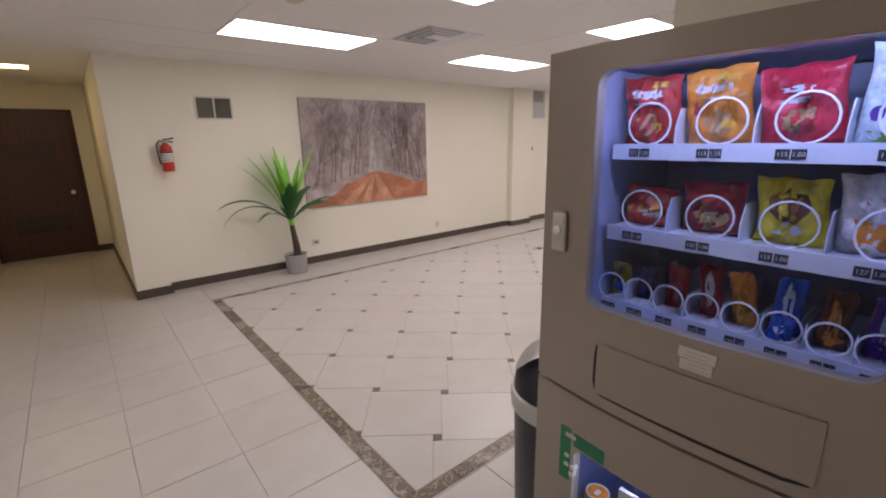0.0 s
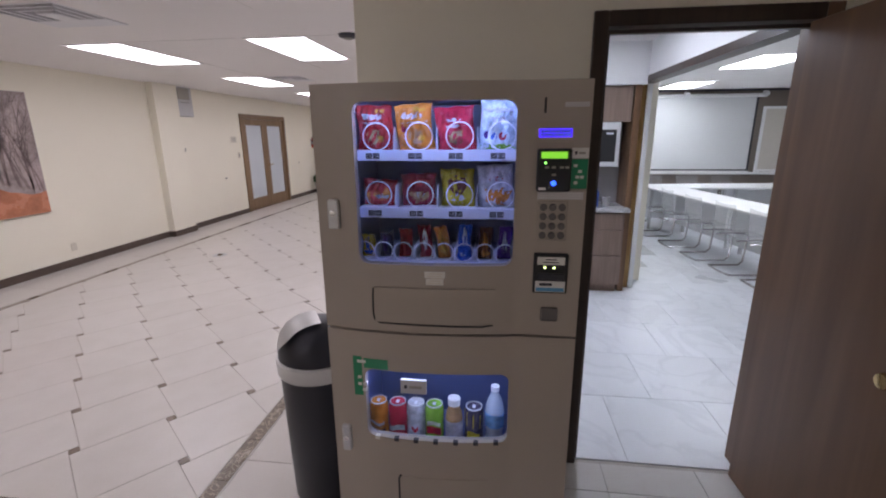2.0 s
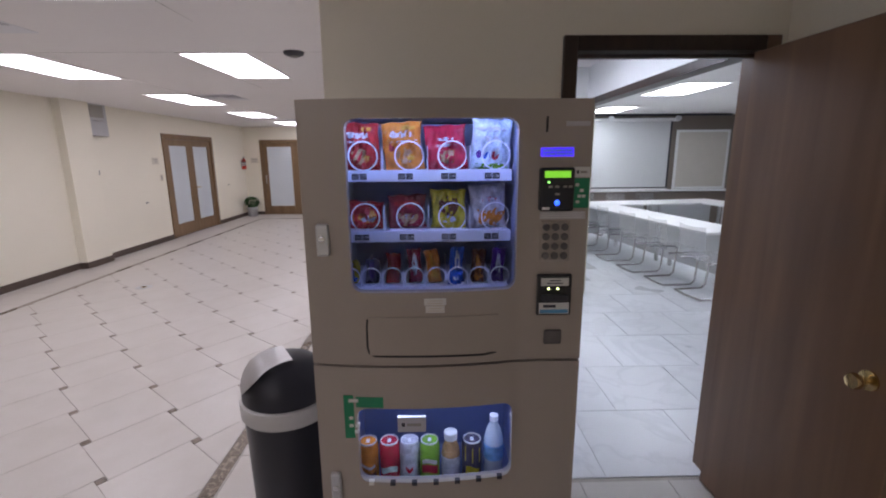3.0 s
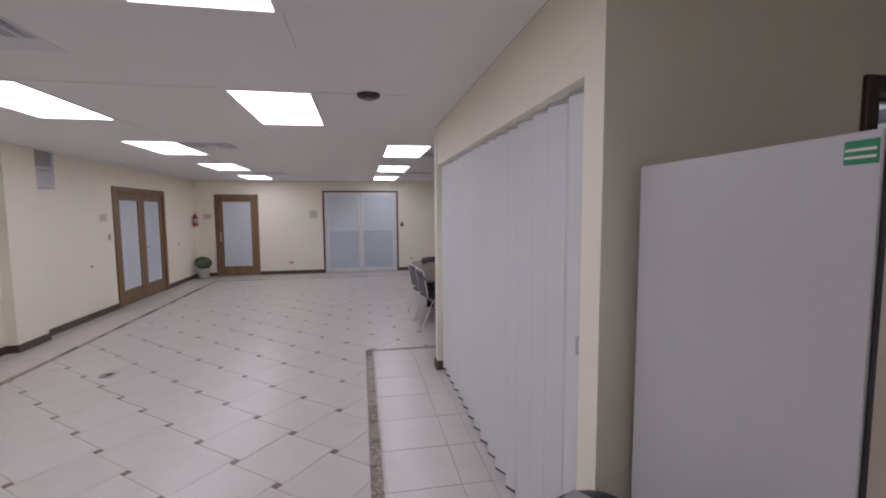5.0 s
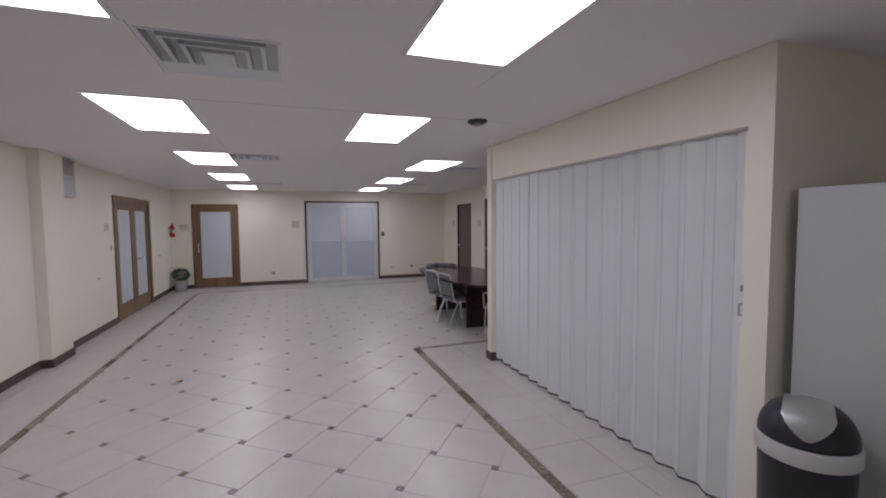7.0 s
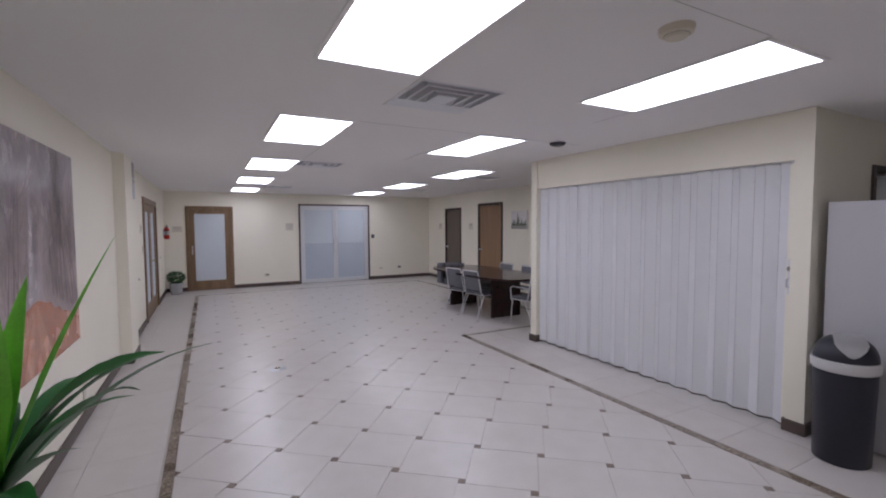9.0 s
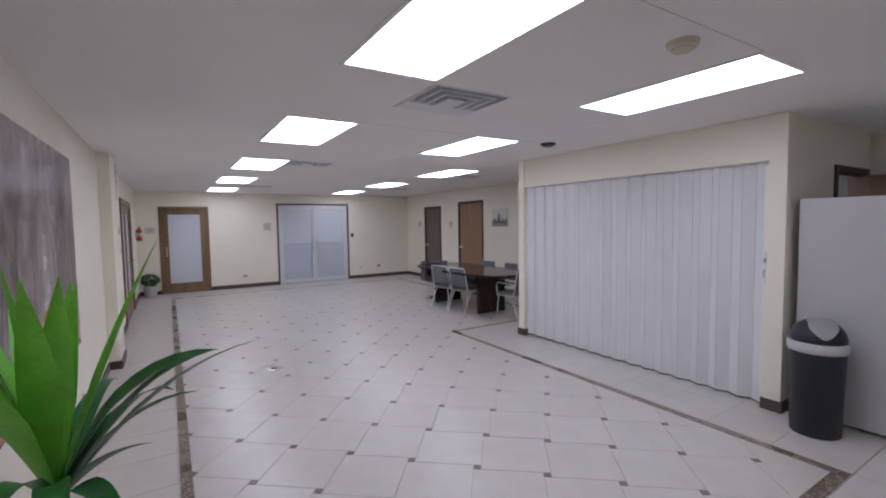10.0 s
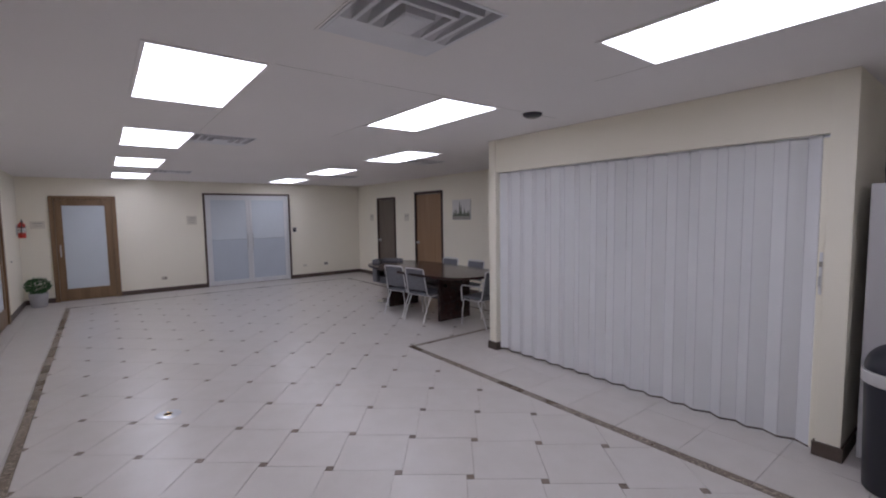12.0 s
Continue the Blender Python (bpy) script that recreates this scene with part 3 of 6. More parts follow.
for k, ((xa, ya), (xb, yb)) in enumerate(zip(ridge, ridge[1:])):
    d = Vector((xb - xa, yb - ya, 0)).normalized()
    n = Vector((-d.y, d.x, 0)) * 0.003
    top = 2.110 + rnd.uniform(0.0, 0.008)
    xa, ya, xb, yb = xa + d.x * 0.004, ya + d.y * 0.004, xb - d.x * 0.004, yb - d.y * 0.004
    bm = bmesh.new()
    # a stiff panel with a shallow crown between two folds
    c = Vector(((xa + xb) / 2, (ya + yb) / 2, 0)) + n * rnd.uniform(0.0, 0.8)
    prism(bm, [(xa + n.x, ya + n.y), (c.x + n.x, c.y + n.y), (xb + n.x, yb + n.y), (xb - n.x, yb - n.y), (c.x - n.x, c.y - n.y), (xa - n.x, ya - n.y)], 0.022 + rnd.uniform(0, 0.005), top)
    part("panel", bm, M["vinyl"], fold)
    line.append((xa, ya))
# each fold gets a greyer strip that stands for the shade in the crease
for k, (xa, ya) in enumerate(ridge[1:-1]):
    bm = bmesh.new()
    tube(bm, [(xa, ya - 0.004 if k % 2 else ya - 0.001, 0.03), (xa, ya - 0.004 if k % 2 else ya - 0.001, 2.095)], 0.0036, 6)
    part("hinge_seam", bm, M["seam"], fold, "vinyl hinge greyed for the shade in the fold", True)
# a glossy tube added on the top edge to catch glints of the lamps
bm = bmesh.new()
tube(bm, [(xa, ya, 2.1205) for xa, ya in ridge], 0.0058, 10)
part("top_hem", bm, M["hem_gloss"], fold, "glossy tube added along the top edge to catch lamp glints", True)
bm = bmesh.new()
for (xa, ya), (xb, yb) in zip(ridge, ridge[1:]):
    prism(bm, [(xa, ya + 0.002), (xb, yb + 0.002), (xb, yb - 0.008), (xa, ya - 0.008)], 0.008, 0.021)
part("hem", bm, M["base"], fold, "dark sweep strip along the floor")
boxes("lead_post", [(1.702, 1.742, 0.615, 0.695, 0.02, 2.105)], M["wall"], fold, "", 0.006)
boxes("latch_plate", [(1.712, 1.730, 0.695, 0.702, 1.08, 1.36)], M["alu"], fold, "", 0.002)
bm = bmesh.new()
tube(bm, [(1.721, 0.700, 1.14), (1.721, 0.728, 1.14), (1.721, 0.728, 1.20), (1.721, 0.700, 1.20)], 0.006, 8)
part("handle", bm, M["steel"], fold, "", True)
boxes("thumb_turn", [(1.713, 1.729, 0.702, 0.716, 1.265, 1.30)], M["grille"], fold, "", 0.003)


# ---- vending machine ----
M["machine_low"] = mat("deep_blue_lining", (0.09, 0.12, 0.26), 0.4, var=0.1)
M["machine_glow_low"] = glow("dim_machine_tube", (0.62, 0.72, 1.0), LOW_GLOW)
M["key"] = mat("dark_key_metal", (0.15, 0.14, 0.14), 0.35, 0.6, var=0.1)
M["sky_blue"] = mat("blue_print", (0.10, 0.32, 0.55), 0.5, var=0.05)
VY0, VY1, VX1, VTOP = -0.150, 0.635, 1.51, 1.797


def bow(y):
    """The front of the machine swells gently towards the aisle beside the flat control panel."""
    s = (y - 0.335) / 0.30
    return 0.815 - (0.028 * (1 - s * s) if abs(s) < 1 else 0.0)


def bowed(name, z0, z1, window, material, parent, depth=0.03, y0=VY0, y1=VY1, corner=0.03):
    """A door skin that follows the swelling, with a rounded window opening."""
    wy0, wy1, wz0, wz1 = window
    ys = sorted({y0, y1, wy0, wy1, 0.035} | {wy0 + (wy1 - wy0) * k / 14 for k in range(15)} | {0.56, 0.60, 0.02, -0.05})
    zs = [z0, wz0, wz1, z1]
    bm = bmesh.new()
    front = {(i, j): bm.verts.new((bow(y), y, z)) for i, y in enumerate(ys) for j, z in enumerate(zs)}
    back = {(i, j): bm.verts.new((bow(y) + depth, y, z)) for i, y in enumerate(ys) for j, z in enumerate(zs)}
    kept = {(i, j) for i in range(len(ys) - 1) for j in range(3) if not (j == 1 and ys[i] >= wy0 - 1e-6 and ys[i + 1] <= wy1 + 1e-6)}
    for i, j in kept:
        for g in (front, back):
            bm.faces.new((g[i, j], g[i + 1, j], g[i + 1, j + 1], g[i, j + 1]))
        for (di, dj), (a, b) in {(-1, 0): ((i, j), (i, j + 1)), (1, 0): ((i + 1, j), (i + 1, j + 1)), (0, -1): ((i, j), (i + 1, j)), (0, 1): ((i, j + 1), (i + 1, j + 1))}.items():
            if (i + di, j + dj) not in kept:
                bm.faces.new((front[a], front[b], back[b], back[a]))
    for yc, sy in ((wy0, 1), (wy1, -1)):
        for zc, sz in ((wz0, 1), (wz1, -1)):
            pts = [(yc, zc)] + [(yc + sy * corner * (1 - math.sin(a)), zc + sz * corner * (1 - math.cos(a))) for a in (k * math.pi / 12 for k in range(7))]
            prev = None
            f = [bm.verts.new((bow(y), y, z)) for y, z in pts]
            b = [bm.verts.new((bow(y) + depth, y, z)) for y, z in pts]
            for k in range(1, 7):
                bm.faces.new((f[0], f[k], f[k + 1]))
                bm.faces.new((f[k], f[k + 1], b[k + 1], b[k]))
    bmesh.ops.remove_doubles(bm, verts=bm.verts, dist=0.0002)
    return part(name, bm, material, parent, "", True)


def on_front(name, y0, y1, z0, z1, material, parent, label="", out=0.003, bevel=0.0015):
    """A flat plate that sits on the machine's front."""
    x = bow((y0 + y1) / 2) if y0 > 0.03 else 0.815
    n = max(1, int(abs(y1 - y0) / 0.04)) if y0 > 0.03 else 1
    bm = bmesh.new()
    if n == 1:
        box(bm, x - out, x + 0.012, y0, y1, z0, z1, bevel)
    else:
        ys = [y0 + (y1 - y0) * k / n for k in range(n + 1)]
        f = [[bm.verts.new((bow(y) - o, y, z)) for y in ys] for o, z in ((-0.01, z0), (out, z0), (out, z1), (-0.01, z1))]
        for a, b in zip(f, f[1:] + f[:1]):
            for k in range(n):
                bm.faces.new((a[k], a[k + 1], b[k + 1], b[k]))
        bm.faces.new([r[0] for r in f]), bm.faces.new([r[-1] for r in f])
    return part(name, bm, material, parent, label)


vm = thing("vending_machine", (1.15, 0.25, 0), "taupe metal snack and drink vending machine with lit windows", "vending machine")
# cabinet shell round the two lit compartments
t = 0.03
for nm, r in (("side_panel", (0.860, VX1, VY1 - t, VY1, 0.03, VTOP)), ("side_panel", (0.846, VX1, VY0, VY0 + t, 0.03, VTOP)), ("back_panel", (VX1 - t, VX1, VY0 + t, VY1 - t, 0.03, VTOP)), ("top_panel", (0.846, VX1 - t, VY0 + t, VY1 - t, VTOP - t + 0.008, VTOP)), ("bottom_panel", (0.846, VX1 - t, VY0 + t, VY1 - t, 0.03, 0.06))):
    boxes(nm, [r], M["machine_side"], vm, "light grey painted steel", 0.002)
for y in (0.60, -0.10):
    for x in (0.90, 1.45):
        bm = bmesh.new()
        lathe(bm, [(0.02, 0.0), (0.024, 0.01), (0.012, 0.014), (0.012, 0.031)], (x, y, 0), 12)
        part("foot", bm, M["black"], vm)
boxes("lining", [(1.28, 1.30, -0.005, 0.60, 1.10, 1.765), (0.846, 1.28, 0.575, 0.59, 1.19, 1.775), (0.846, 1.28, 0.012, 0.024, 1.10, 1.775), (0.846, 1.28, 0.024, 0.575, 1.771, 1.775), (0.846, 1.28, 0.024, 0.575, 1.190, 1.200)], M["machine_in"], vm, "pale blue lining")
boxes("lining", [(1.10, 1.12, 0.01, 0.56, 0.57, 0.96), (0.846, 1.10, 0.545, 0.56, 0.57, 0.96), (0.846, 1.10, 0.005, 0.02, 0.57, 0.96), (0.846, 1.10, 0.02, 0.545, 0.95, 0.96), (0.846, 1.10, 0.02, 0.545, 0.57, 0.582)], M["machine_low"], vm, "deep blue lining")
up = bowed("upper_door", 1.061, VTOP, (0.047, 0.508, 1.280, 1.748), M["machine"], vm)
low = bowed("lower_door", 0.065, 1.053, (0.046, 0.512, 0.672, 0.922), M["machine"], vm)
boxes("gasket", [(0.844, 0.860, VY1 - 0.03, VY1 - 0.006, 0.07, VTOP - 0.004)], M["black"], vm)
boxes("kick_plate", [(0.86, 0.875, -0.12, 0.615, 0.01, 0.064)], M["black"], vm)
boxes("gasket", [(0.835, 0.85, VY0 + 0.01, VY1 - 0.01, 1.05, 1.09)], M["black"], vm)


def window_pane(z0, z1, parent):
    bm = bmesh.new()
    n = 12
    ys = [0.045 + (0.515 - 0.045) * k / n for k in range(n + 1)]
    a, b = [bm.verts.new((bow(y) + 0.014, y, z0)) for y in ys], [bm.verts.new((bow(y) + 0.014, y, z1)) for y in ys]
    for k in range(n):
        bm.faces.new((a[k], a[k + 1], b[k + 1], b[k]))
    g = part("pane", bm, M["glass"], parent, "clear glass", True)
    g.visible_shadow = False


window_pane(1.275, 1.753, up)
window_pane(0.675, 0.935, low)
# lamps inside
bm = bmesh.new()
tube(bm, [(0.858, 0.03, 1.7625), (0.858, 0.53, 1.7625)], 0.005, 8)
part("lamp_tube", bm, M["machine_glow"], vm, "lit cool white tube")
bm = bmesh.new()
tube(bm, [(0.860, 0.03, 0.940), (0.860, 0.53, 0.940)], 0.005, 8)
part("lamp_tube", bm, M["machine_glow_low"], vm, "lit cool white tube")

# trays, dividers, coils and price tags
deep = lambda y: 0.096 + (y - 0.096) * 1.034
ROW_Y = [[0.487, 0.352, 0.226, 0.098], [0.487, 0.352, 0.226, 0.098], [0.545, 0.479, 0.411, 0.341, 0.271, 0.203, 0.134, 0.068]]
ROW_Y[:2] = [[deep(y) for y in r] for r in ROW_Y[:2]]
TRAY_Z = [1.607, 1.421, 1.240]
TX0 = 0.962
TAGS = [["111 1.25", "113 1.25", "115 1.00", "117 1.50"], ["121 1.00", "123 1.00", "125 1.00", "127 1.00"], ["131 1.25", "132 1.25", "133 1.25", "133 1.25", "134 1.25", "135 1.00", "136 1.00", "137 1.00"]]
FACE = Matrix(((0, 0, -1, 0), (-1, 0, 0, 0), (0, 1, 0, 0), (0, 0, 0, 1)))
for row, (ys, z, tags) in enumerate(zip(ROW_Y, TRAY_Z, TAGS)):
    tray = boxes("tray", [(TX0 + 0.007, 1.27, 0.038, 0.562, z - 0.006, z), (TX0, TX0 + 0.007, 0.038, 0.562, z - 0.030, z + 0.004)], M["shelf"], vm, "white metal tray")
    gapy = (ys[0] - ys[-1]) / (len(ys) - 1)
    for y in [ys[0] + gapy / 2] + [q - gapy / 2 for q in ys]:
        if 0.037 < y < 0.562:
            bm = bmesh.new()
            h = 0.075 if row < 2 else 0.05
            prism(bm, [(TX0 + 0.012, 0.0), (1.25, 0.0), (1.25, h), (TX0 + 0.03, h), (TX0 + 0.012, h * 0.5)], -0.001, 0.001)
            bmesh.ops.transform(bm, matrix=Matrix.Translation((0, y, z)) @ Matrix(((1, 0, 0, 0), (0, 0, 1, 0), (0, 1, 0, 0), (0, 0, 0, 1))), verts=bm.verts)
            part("divider", bm, M["shelf"], tray)
    for y, text in zip(ys, tags):
        r = 0.043 if row < 2 else 0.031
        bm = bmesh.new()
        steps = 18
        off = -0.012 if row < 2 else 0.0
        tube(bm, [(TX0 + 0.002 + 0.016 * k / steps, y + off + r * math.sin(2 * math.pi * k / steps), z + 0.003 + r - r * math.cos(2 * math.pi * k / steps)) for k in range(steps + 1)] + [(TX0 + 0.04 + 0.05 * k, y + off, z + 0.003) for k in range(6)], 0.0021, 6)
        part("coil", bm, M["wire"], vm, "", True)
        w = 0.0118 if row < 2 else 0.0092
        for s, word in zip((1, -1), text.split()):
            plate = boxes("price_tag", [(TX0 - 0.0015, TX0, y + s * w - w * 0.9, y + s * w + w * 0.9, z - 0.024, z - 0.006)], M["ink"], tray, "dark price tag")
            lettering("digits", word, 0.0112 if row < 2 else 0.0088, Matrix.Translation((TX0 - 0.0018, y + s * w, z - 0.015)) @ FACE, M["label"], plate, 0.0002)

# front fittings
on_front("flap", 0.095, 0.465, 1.094, 1.208, M["machine"], up, "push flap of the delivery slot", 0.005)
bm = bmesh.new()
edge = [(0.468, 1.201), (0.471, 1.176), (0.471, 1.116), (0.466, 1.098), (0.45, 1.090)] + [(0.45 - k * 0.045, 1.090 - 0.0006 * k) for k in range(1, 8)] + [(0.10, 1.092)]
tube(bm, [(bow(y) - 0.001, y, z) for y, z in edge], 0.0030, 6)
part("slot", bm, M["black"], up, "dark gap of the delivery slot")
on_front("sticker", 0.245, 0.307, 1.242, 1.262, M["label"], up, "worn paper sticker", 0.0012, 0)
on_front("sticker", 0.250, 0.303, 1.220, 1.240, M["label"], up, "worn paper sticker", 0.0012, 0)
for k in range(5):
    on_front("print_line", 0.253 + 0.004 * (k % 2), 0.298 - 0.005 * (k % 3), 1.224 + 0.0075 * k, 1.2265 + 0.0075 * k, M["beige"], up, "", 0.0016, 0)


def lock(y0, y1, z0, z1, parent):
    lk = on_front("lock_handle", y0, y1, z0, z1, M["steel"], parent, "steel lock handle", 0.016, 0.004)
    bm = bmesh.new()
    lathe(bm, [(0.0, 0.0), (0.009, 0.0), (0.009, 0.004), (0.006, 0.005), (0.0, 0.005)], seg=14)
    x = bow((y0 + y1) / 2) - 0.016
    bmesh.ops.transform(bm, matrix=Matrix.Translation((x, (y0 + y1) / 2, (z0 + z1) / 2 + 0.004)) @ Matrix.Rotation(-math.pi / 2, 4, "Y"), verts=bm.verts)
    part("cylinder", bm, M["chrome"], lk, "keyed cylinder", True)


lock(0.563, 0.597, 1.385, 1.473, up)
lock(0.572, 0.602, 0.606, 0.702, low)
# control panel
fitted = set(up.children)
on_front("slot", -0.020, -0.014, 1.712, 1.752, M["black"], up, "coin slot", 0.0008, 0)
on_front("name_strip", -0.132, -0.068, 1.727, 1.739, M["machine_side"], up, "pale printed strip", 0.002, 0.001)
dsp = on_front("display", -0.092, -0.002, 1.648, 1.672, M["blue_glow"], up, "lit blue display", 0.001, 0)
for k in range(2):
    for q in range(9):
        w = 0.006 + 0.002 * ((q * 7 + k) % 3) / 2
        y = -0.008 - q * 0.009
        boxes("character", [(0.8128, 0.8135, y - w, y, 1.652 + k * 0.009, 1.658 + k * 0.009)], M["sky_blue"], dsp)
rd = on_front("card_reader", -0.092, 0.0, 1.506, 1.622, M["black"], up, "black card reader with lit displays", 0.022, 0.004)
boxes("display", [(0.7915, 0.7935, -0.080, -0.010, 1.596, 1.614)], M["green_glow"], rd, "lit green display")
for y, z, w, h, mt in ((-0.022, 1.584, 0.007, 0.008, "green_led"), (-0.046, 1.529, 0.015, 0.008, "blue_led")):
    bm = bmesh.new()
    bmesh.ops.create_uvsphere(bm, u_segments=10, v_segments=6, radius=w / 2)
    bmesh.ops.translate(bm, vec=(0.793, y, z), verts=bm.verts)
    part("lamp", bm, M[mt], rd)
for y in (-0.026, -0.044, -0.066, -0.080):
    boxes("icon", [(0.7925, 0.7935, y - 0.006, y + 0.005, 1.569, 1.575)], M["grille"], rd)
boxes("icon", [(0.7925, 0.7935, -0.052, -0.040, 1.549, 1.555)], M["grille"], rd)
boxes("label", [(0.7925, 0.7935, -0.026, -0.006, 1.510, 1.517)], M["label"], rd)
on_front("card", -0.1385, -0.093, 1.512, 1.594, M["green_card"], up, "green payment card", 0.002, 0.0005)
for y, z in ((-0.112, 1.545), (-0.124, 1.545), (-0.118, 1.560), (-0.105, 1.575), (-0.108, 1.530)):
    boxes("print", [(0.8122, 0.8135, y - 0.005, y + 0.005, z - 0.004, z + 0.004)], M["label"], up)
on_front("card", -0.1385, -0.093, 1.594, 1.622, M["label"], up, "white payment sign with a dark mark", 0.002, 0.0005)
boxes("mark", [(0.8122, 0.8135, -0.108, -0.102, 1.604, 1.613)], M["ink"], up)
boxes("mark", [(0.8122, 0.8135, -0.130, -0.112, 1.605, 1.611)], M["grille"], up)
on_front("notice", -0.132, -0.006, 1.484, 1.505, M["machine_side"], up, "printed notice", 0.0015, 0)
for k in range(3):
    boxes("print_line", [(0.8128, 0.8140, -0.125, -0.012, 1.4875 + k * 0.006, 1.4892 + k * 0.006)], M["label"], up)
kp = on_front("keypad", -0.092, -0.008, 1.366, 1.482, M["machine"], up, "grey metal keypad", 0.003, 0.003)
for i in range(3):
    for j in range(4):
        bm = bmesh.new()
        lathe(bm, [(0.0105, 0.0), (0.0100, 0.005), (0.008, 0.0065), (0.0, 0.006)], seg=14)
        bmesh.ops.transform(bm, matrix=Matrix.Translation((0.812, -0.024 - 0.026 * i, 1.383 + 0.027 * j)) @ Matrix.Rotation(-math.pi / 2, 4, "Y"), verts=bm.verts)
        part("button", bm, M["key"], kp, "dark key", True)
ba = on_front("bill_acceptor", -0.102, -0.004, 1.214, 1.334, M["black"], up, "black banknote acceptor", 0.012, 0.003)
boxes("label", [(0.8015, 0.8035, -0.092, -0.014, 1.302, 1.325)], M["label"], ba)
for k in range(2):
    boxes("print_line", [(0.8008, 0.8018, -0.075 + 0.006 * k, -0.030 - 0.008 * k, 1.308 + 0.008 * k, 1.311 + 0.008 * k)], M["ink"], ba)
boxes("throat", [(0.792, 0.8035, -0.092, -0.014, 1.258, 1.278)], M["ink"], ba, "", 0.004)
for y in (-0.036, -0.062):
    boxes("lamp", [(0.8005, 0.8035, y - 0.003, y + 0.003, 1.291, 1.296)], M["amber_led"], ba)
boxes("label", [(0.8015, 0.8035, -0.096, -0.010, 1.219, 1.252)], M["label"], ba)
boxes("print", [(0.8008, 0.8018, -0.093, -0.013, 1.221, 1.232)], M["sky_blue"], ba)
boxes("print_line", [(0.8008, 0.8018, -0.058, -0.022, 1.238, 1.246)], M["ink"], ba)
bm = bmesh.new()
box(bm, 0.808, 0.83, -0.082, -0.030, 1.125, 1.170, 0.006, 2)
part("coin_return", bm, M["key"], up, "recessed coin return cup")
# the panel's pieces sit towards the hinge and spread a little downwards
for ob in up.children:
    if ob not in fitted:
        mid_z = sum(v.co.z for v in ob.data.vertices) / len(ob.data.vertices)
        ob.location = (0, -0.010, -0.032 * max(0.0, 1.67 - mid_z))
# lower door fittings
on_front("card", 0.513, 0.550, 0.823, 0.964, M["green_card"], low, "green payment card", 0.0012, 0)
on_front("card", 0.432, 0.513, 0.926, 0.960, M["green_card"], low, "green payment card", 0.0012, 0)
for y, z in ((0.53, 0.865), (0.512, 0.865), (0.53, 0.89), (0.515, 0.845)):
    on_front("print", y - 0.006, y + 0.006, z - 0.005, z + 0.005, M["label"], low, "", 0.0018, 0)
on_front("print", 0.49, 0.535, 0.943, 0.952, M["label"], low, "", 0.0018, 0)
tg = on_front("pay_sign", 0.308, 0.392, 0.847, 0.895, M["machine_side"], low, "white payment sign with a dark mark", 0.001, 0)
on_front("mark", 0.370, 0.380, 0.865, 0.877, M["ink"], low, "", 0.0016, 0)
on_front("mark", 0.322, 0.364, 0.866, 0.876, M["grille"], low, "", 0.0016, 0)
for k in range(7):
    y = 0.478 - 0.066 * k
    on_front("price_tag", y - 0.008, y + 0.008, 0.662, 0.674, M["label"] if k == 0 else M["ink"], low, "", 0.0012, 0)
bm = bmesh.new()
edge = [(0.400, 0.53), (0.408, 0.515), (0.408, 0.20), (0.40, 0.185), (0.10, 0.185)]
tube(bm, [(bow(y) - 0.0005, y, z) for y, z in edge], 0.004, 6)
part("slot", bm, M["black"], low, "dark gap round the drink hatch")
on_front("hatch", 0.10, 0.404, 0.19, 0.525, M["machine"], low, "drink delivery hatch", 0.003)
boxes("asset_tag", [(0.864, 0.920, 0.635, 0.6362, 1.740, 1.782)], M["green_card"], vm, "small green tag on the side")
for k in range(2):
    boxes("print_line", [(0.868, 0.918, 0.6362, 0.6368, 1.750 + 0.013 * k, 1.755 + 0.013 * k)], M["label"], vm)


# ---- goods in the machine ----
def foil(name, color):
    m = mat(name, color, 0.2, 0.0, var=0.35, scale=38, fine=170, bump=0.6, tint=tuple(0.55 * c for c in color))
    return m


FOIL = {k: foil(k + "_foil", c) for k, c in {"red": (0.50, 0.035, 0.035), "orange": (0.72, 0.26, 0.04), "crimson": (0.55, 0.03, 0.06), "ice": (0.62, 0.72, 0.82), "yellow": (0.62, 0.50, 0.04), "silver": (0.55, 0.55, 0.60), "brown": (0.16, 0.06, 0.03), "blue": (0.03, 0.12, 0.50), "purple": (0.12, 0.04, 0.28), "dark": (0.07, 0.06, 0.10), "white": (0.62, 0.60, 0.60), "green": (0.22, 0.45, 0.05), "chips": (0.50, 0.30, 0.14), "wine": (0.33, 0.03, 0.05), "sun": (0.75, 0.42, 0.05)}.items()}


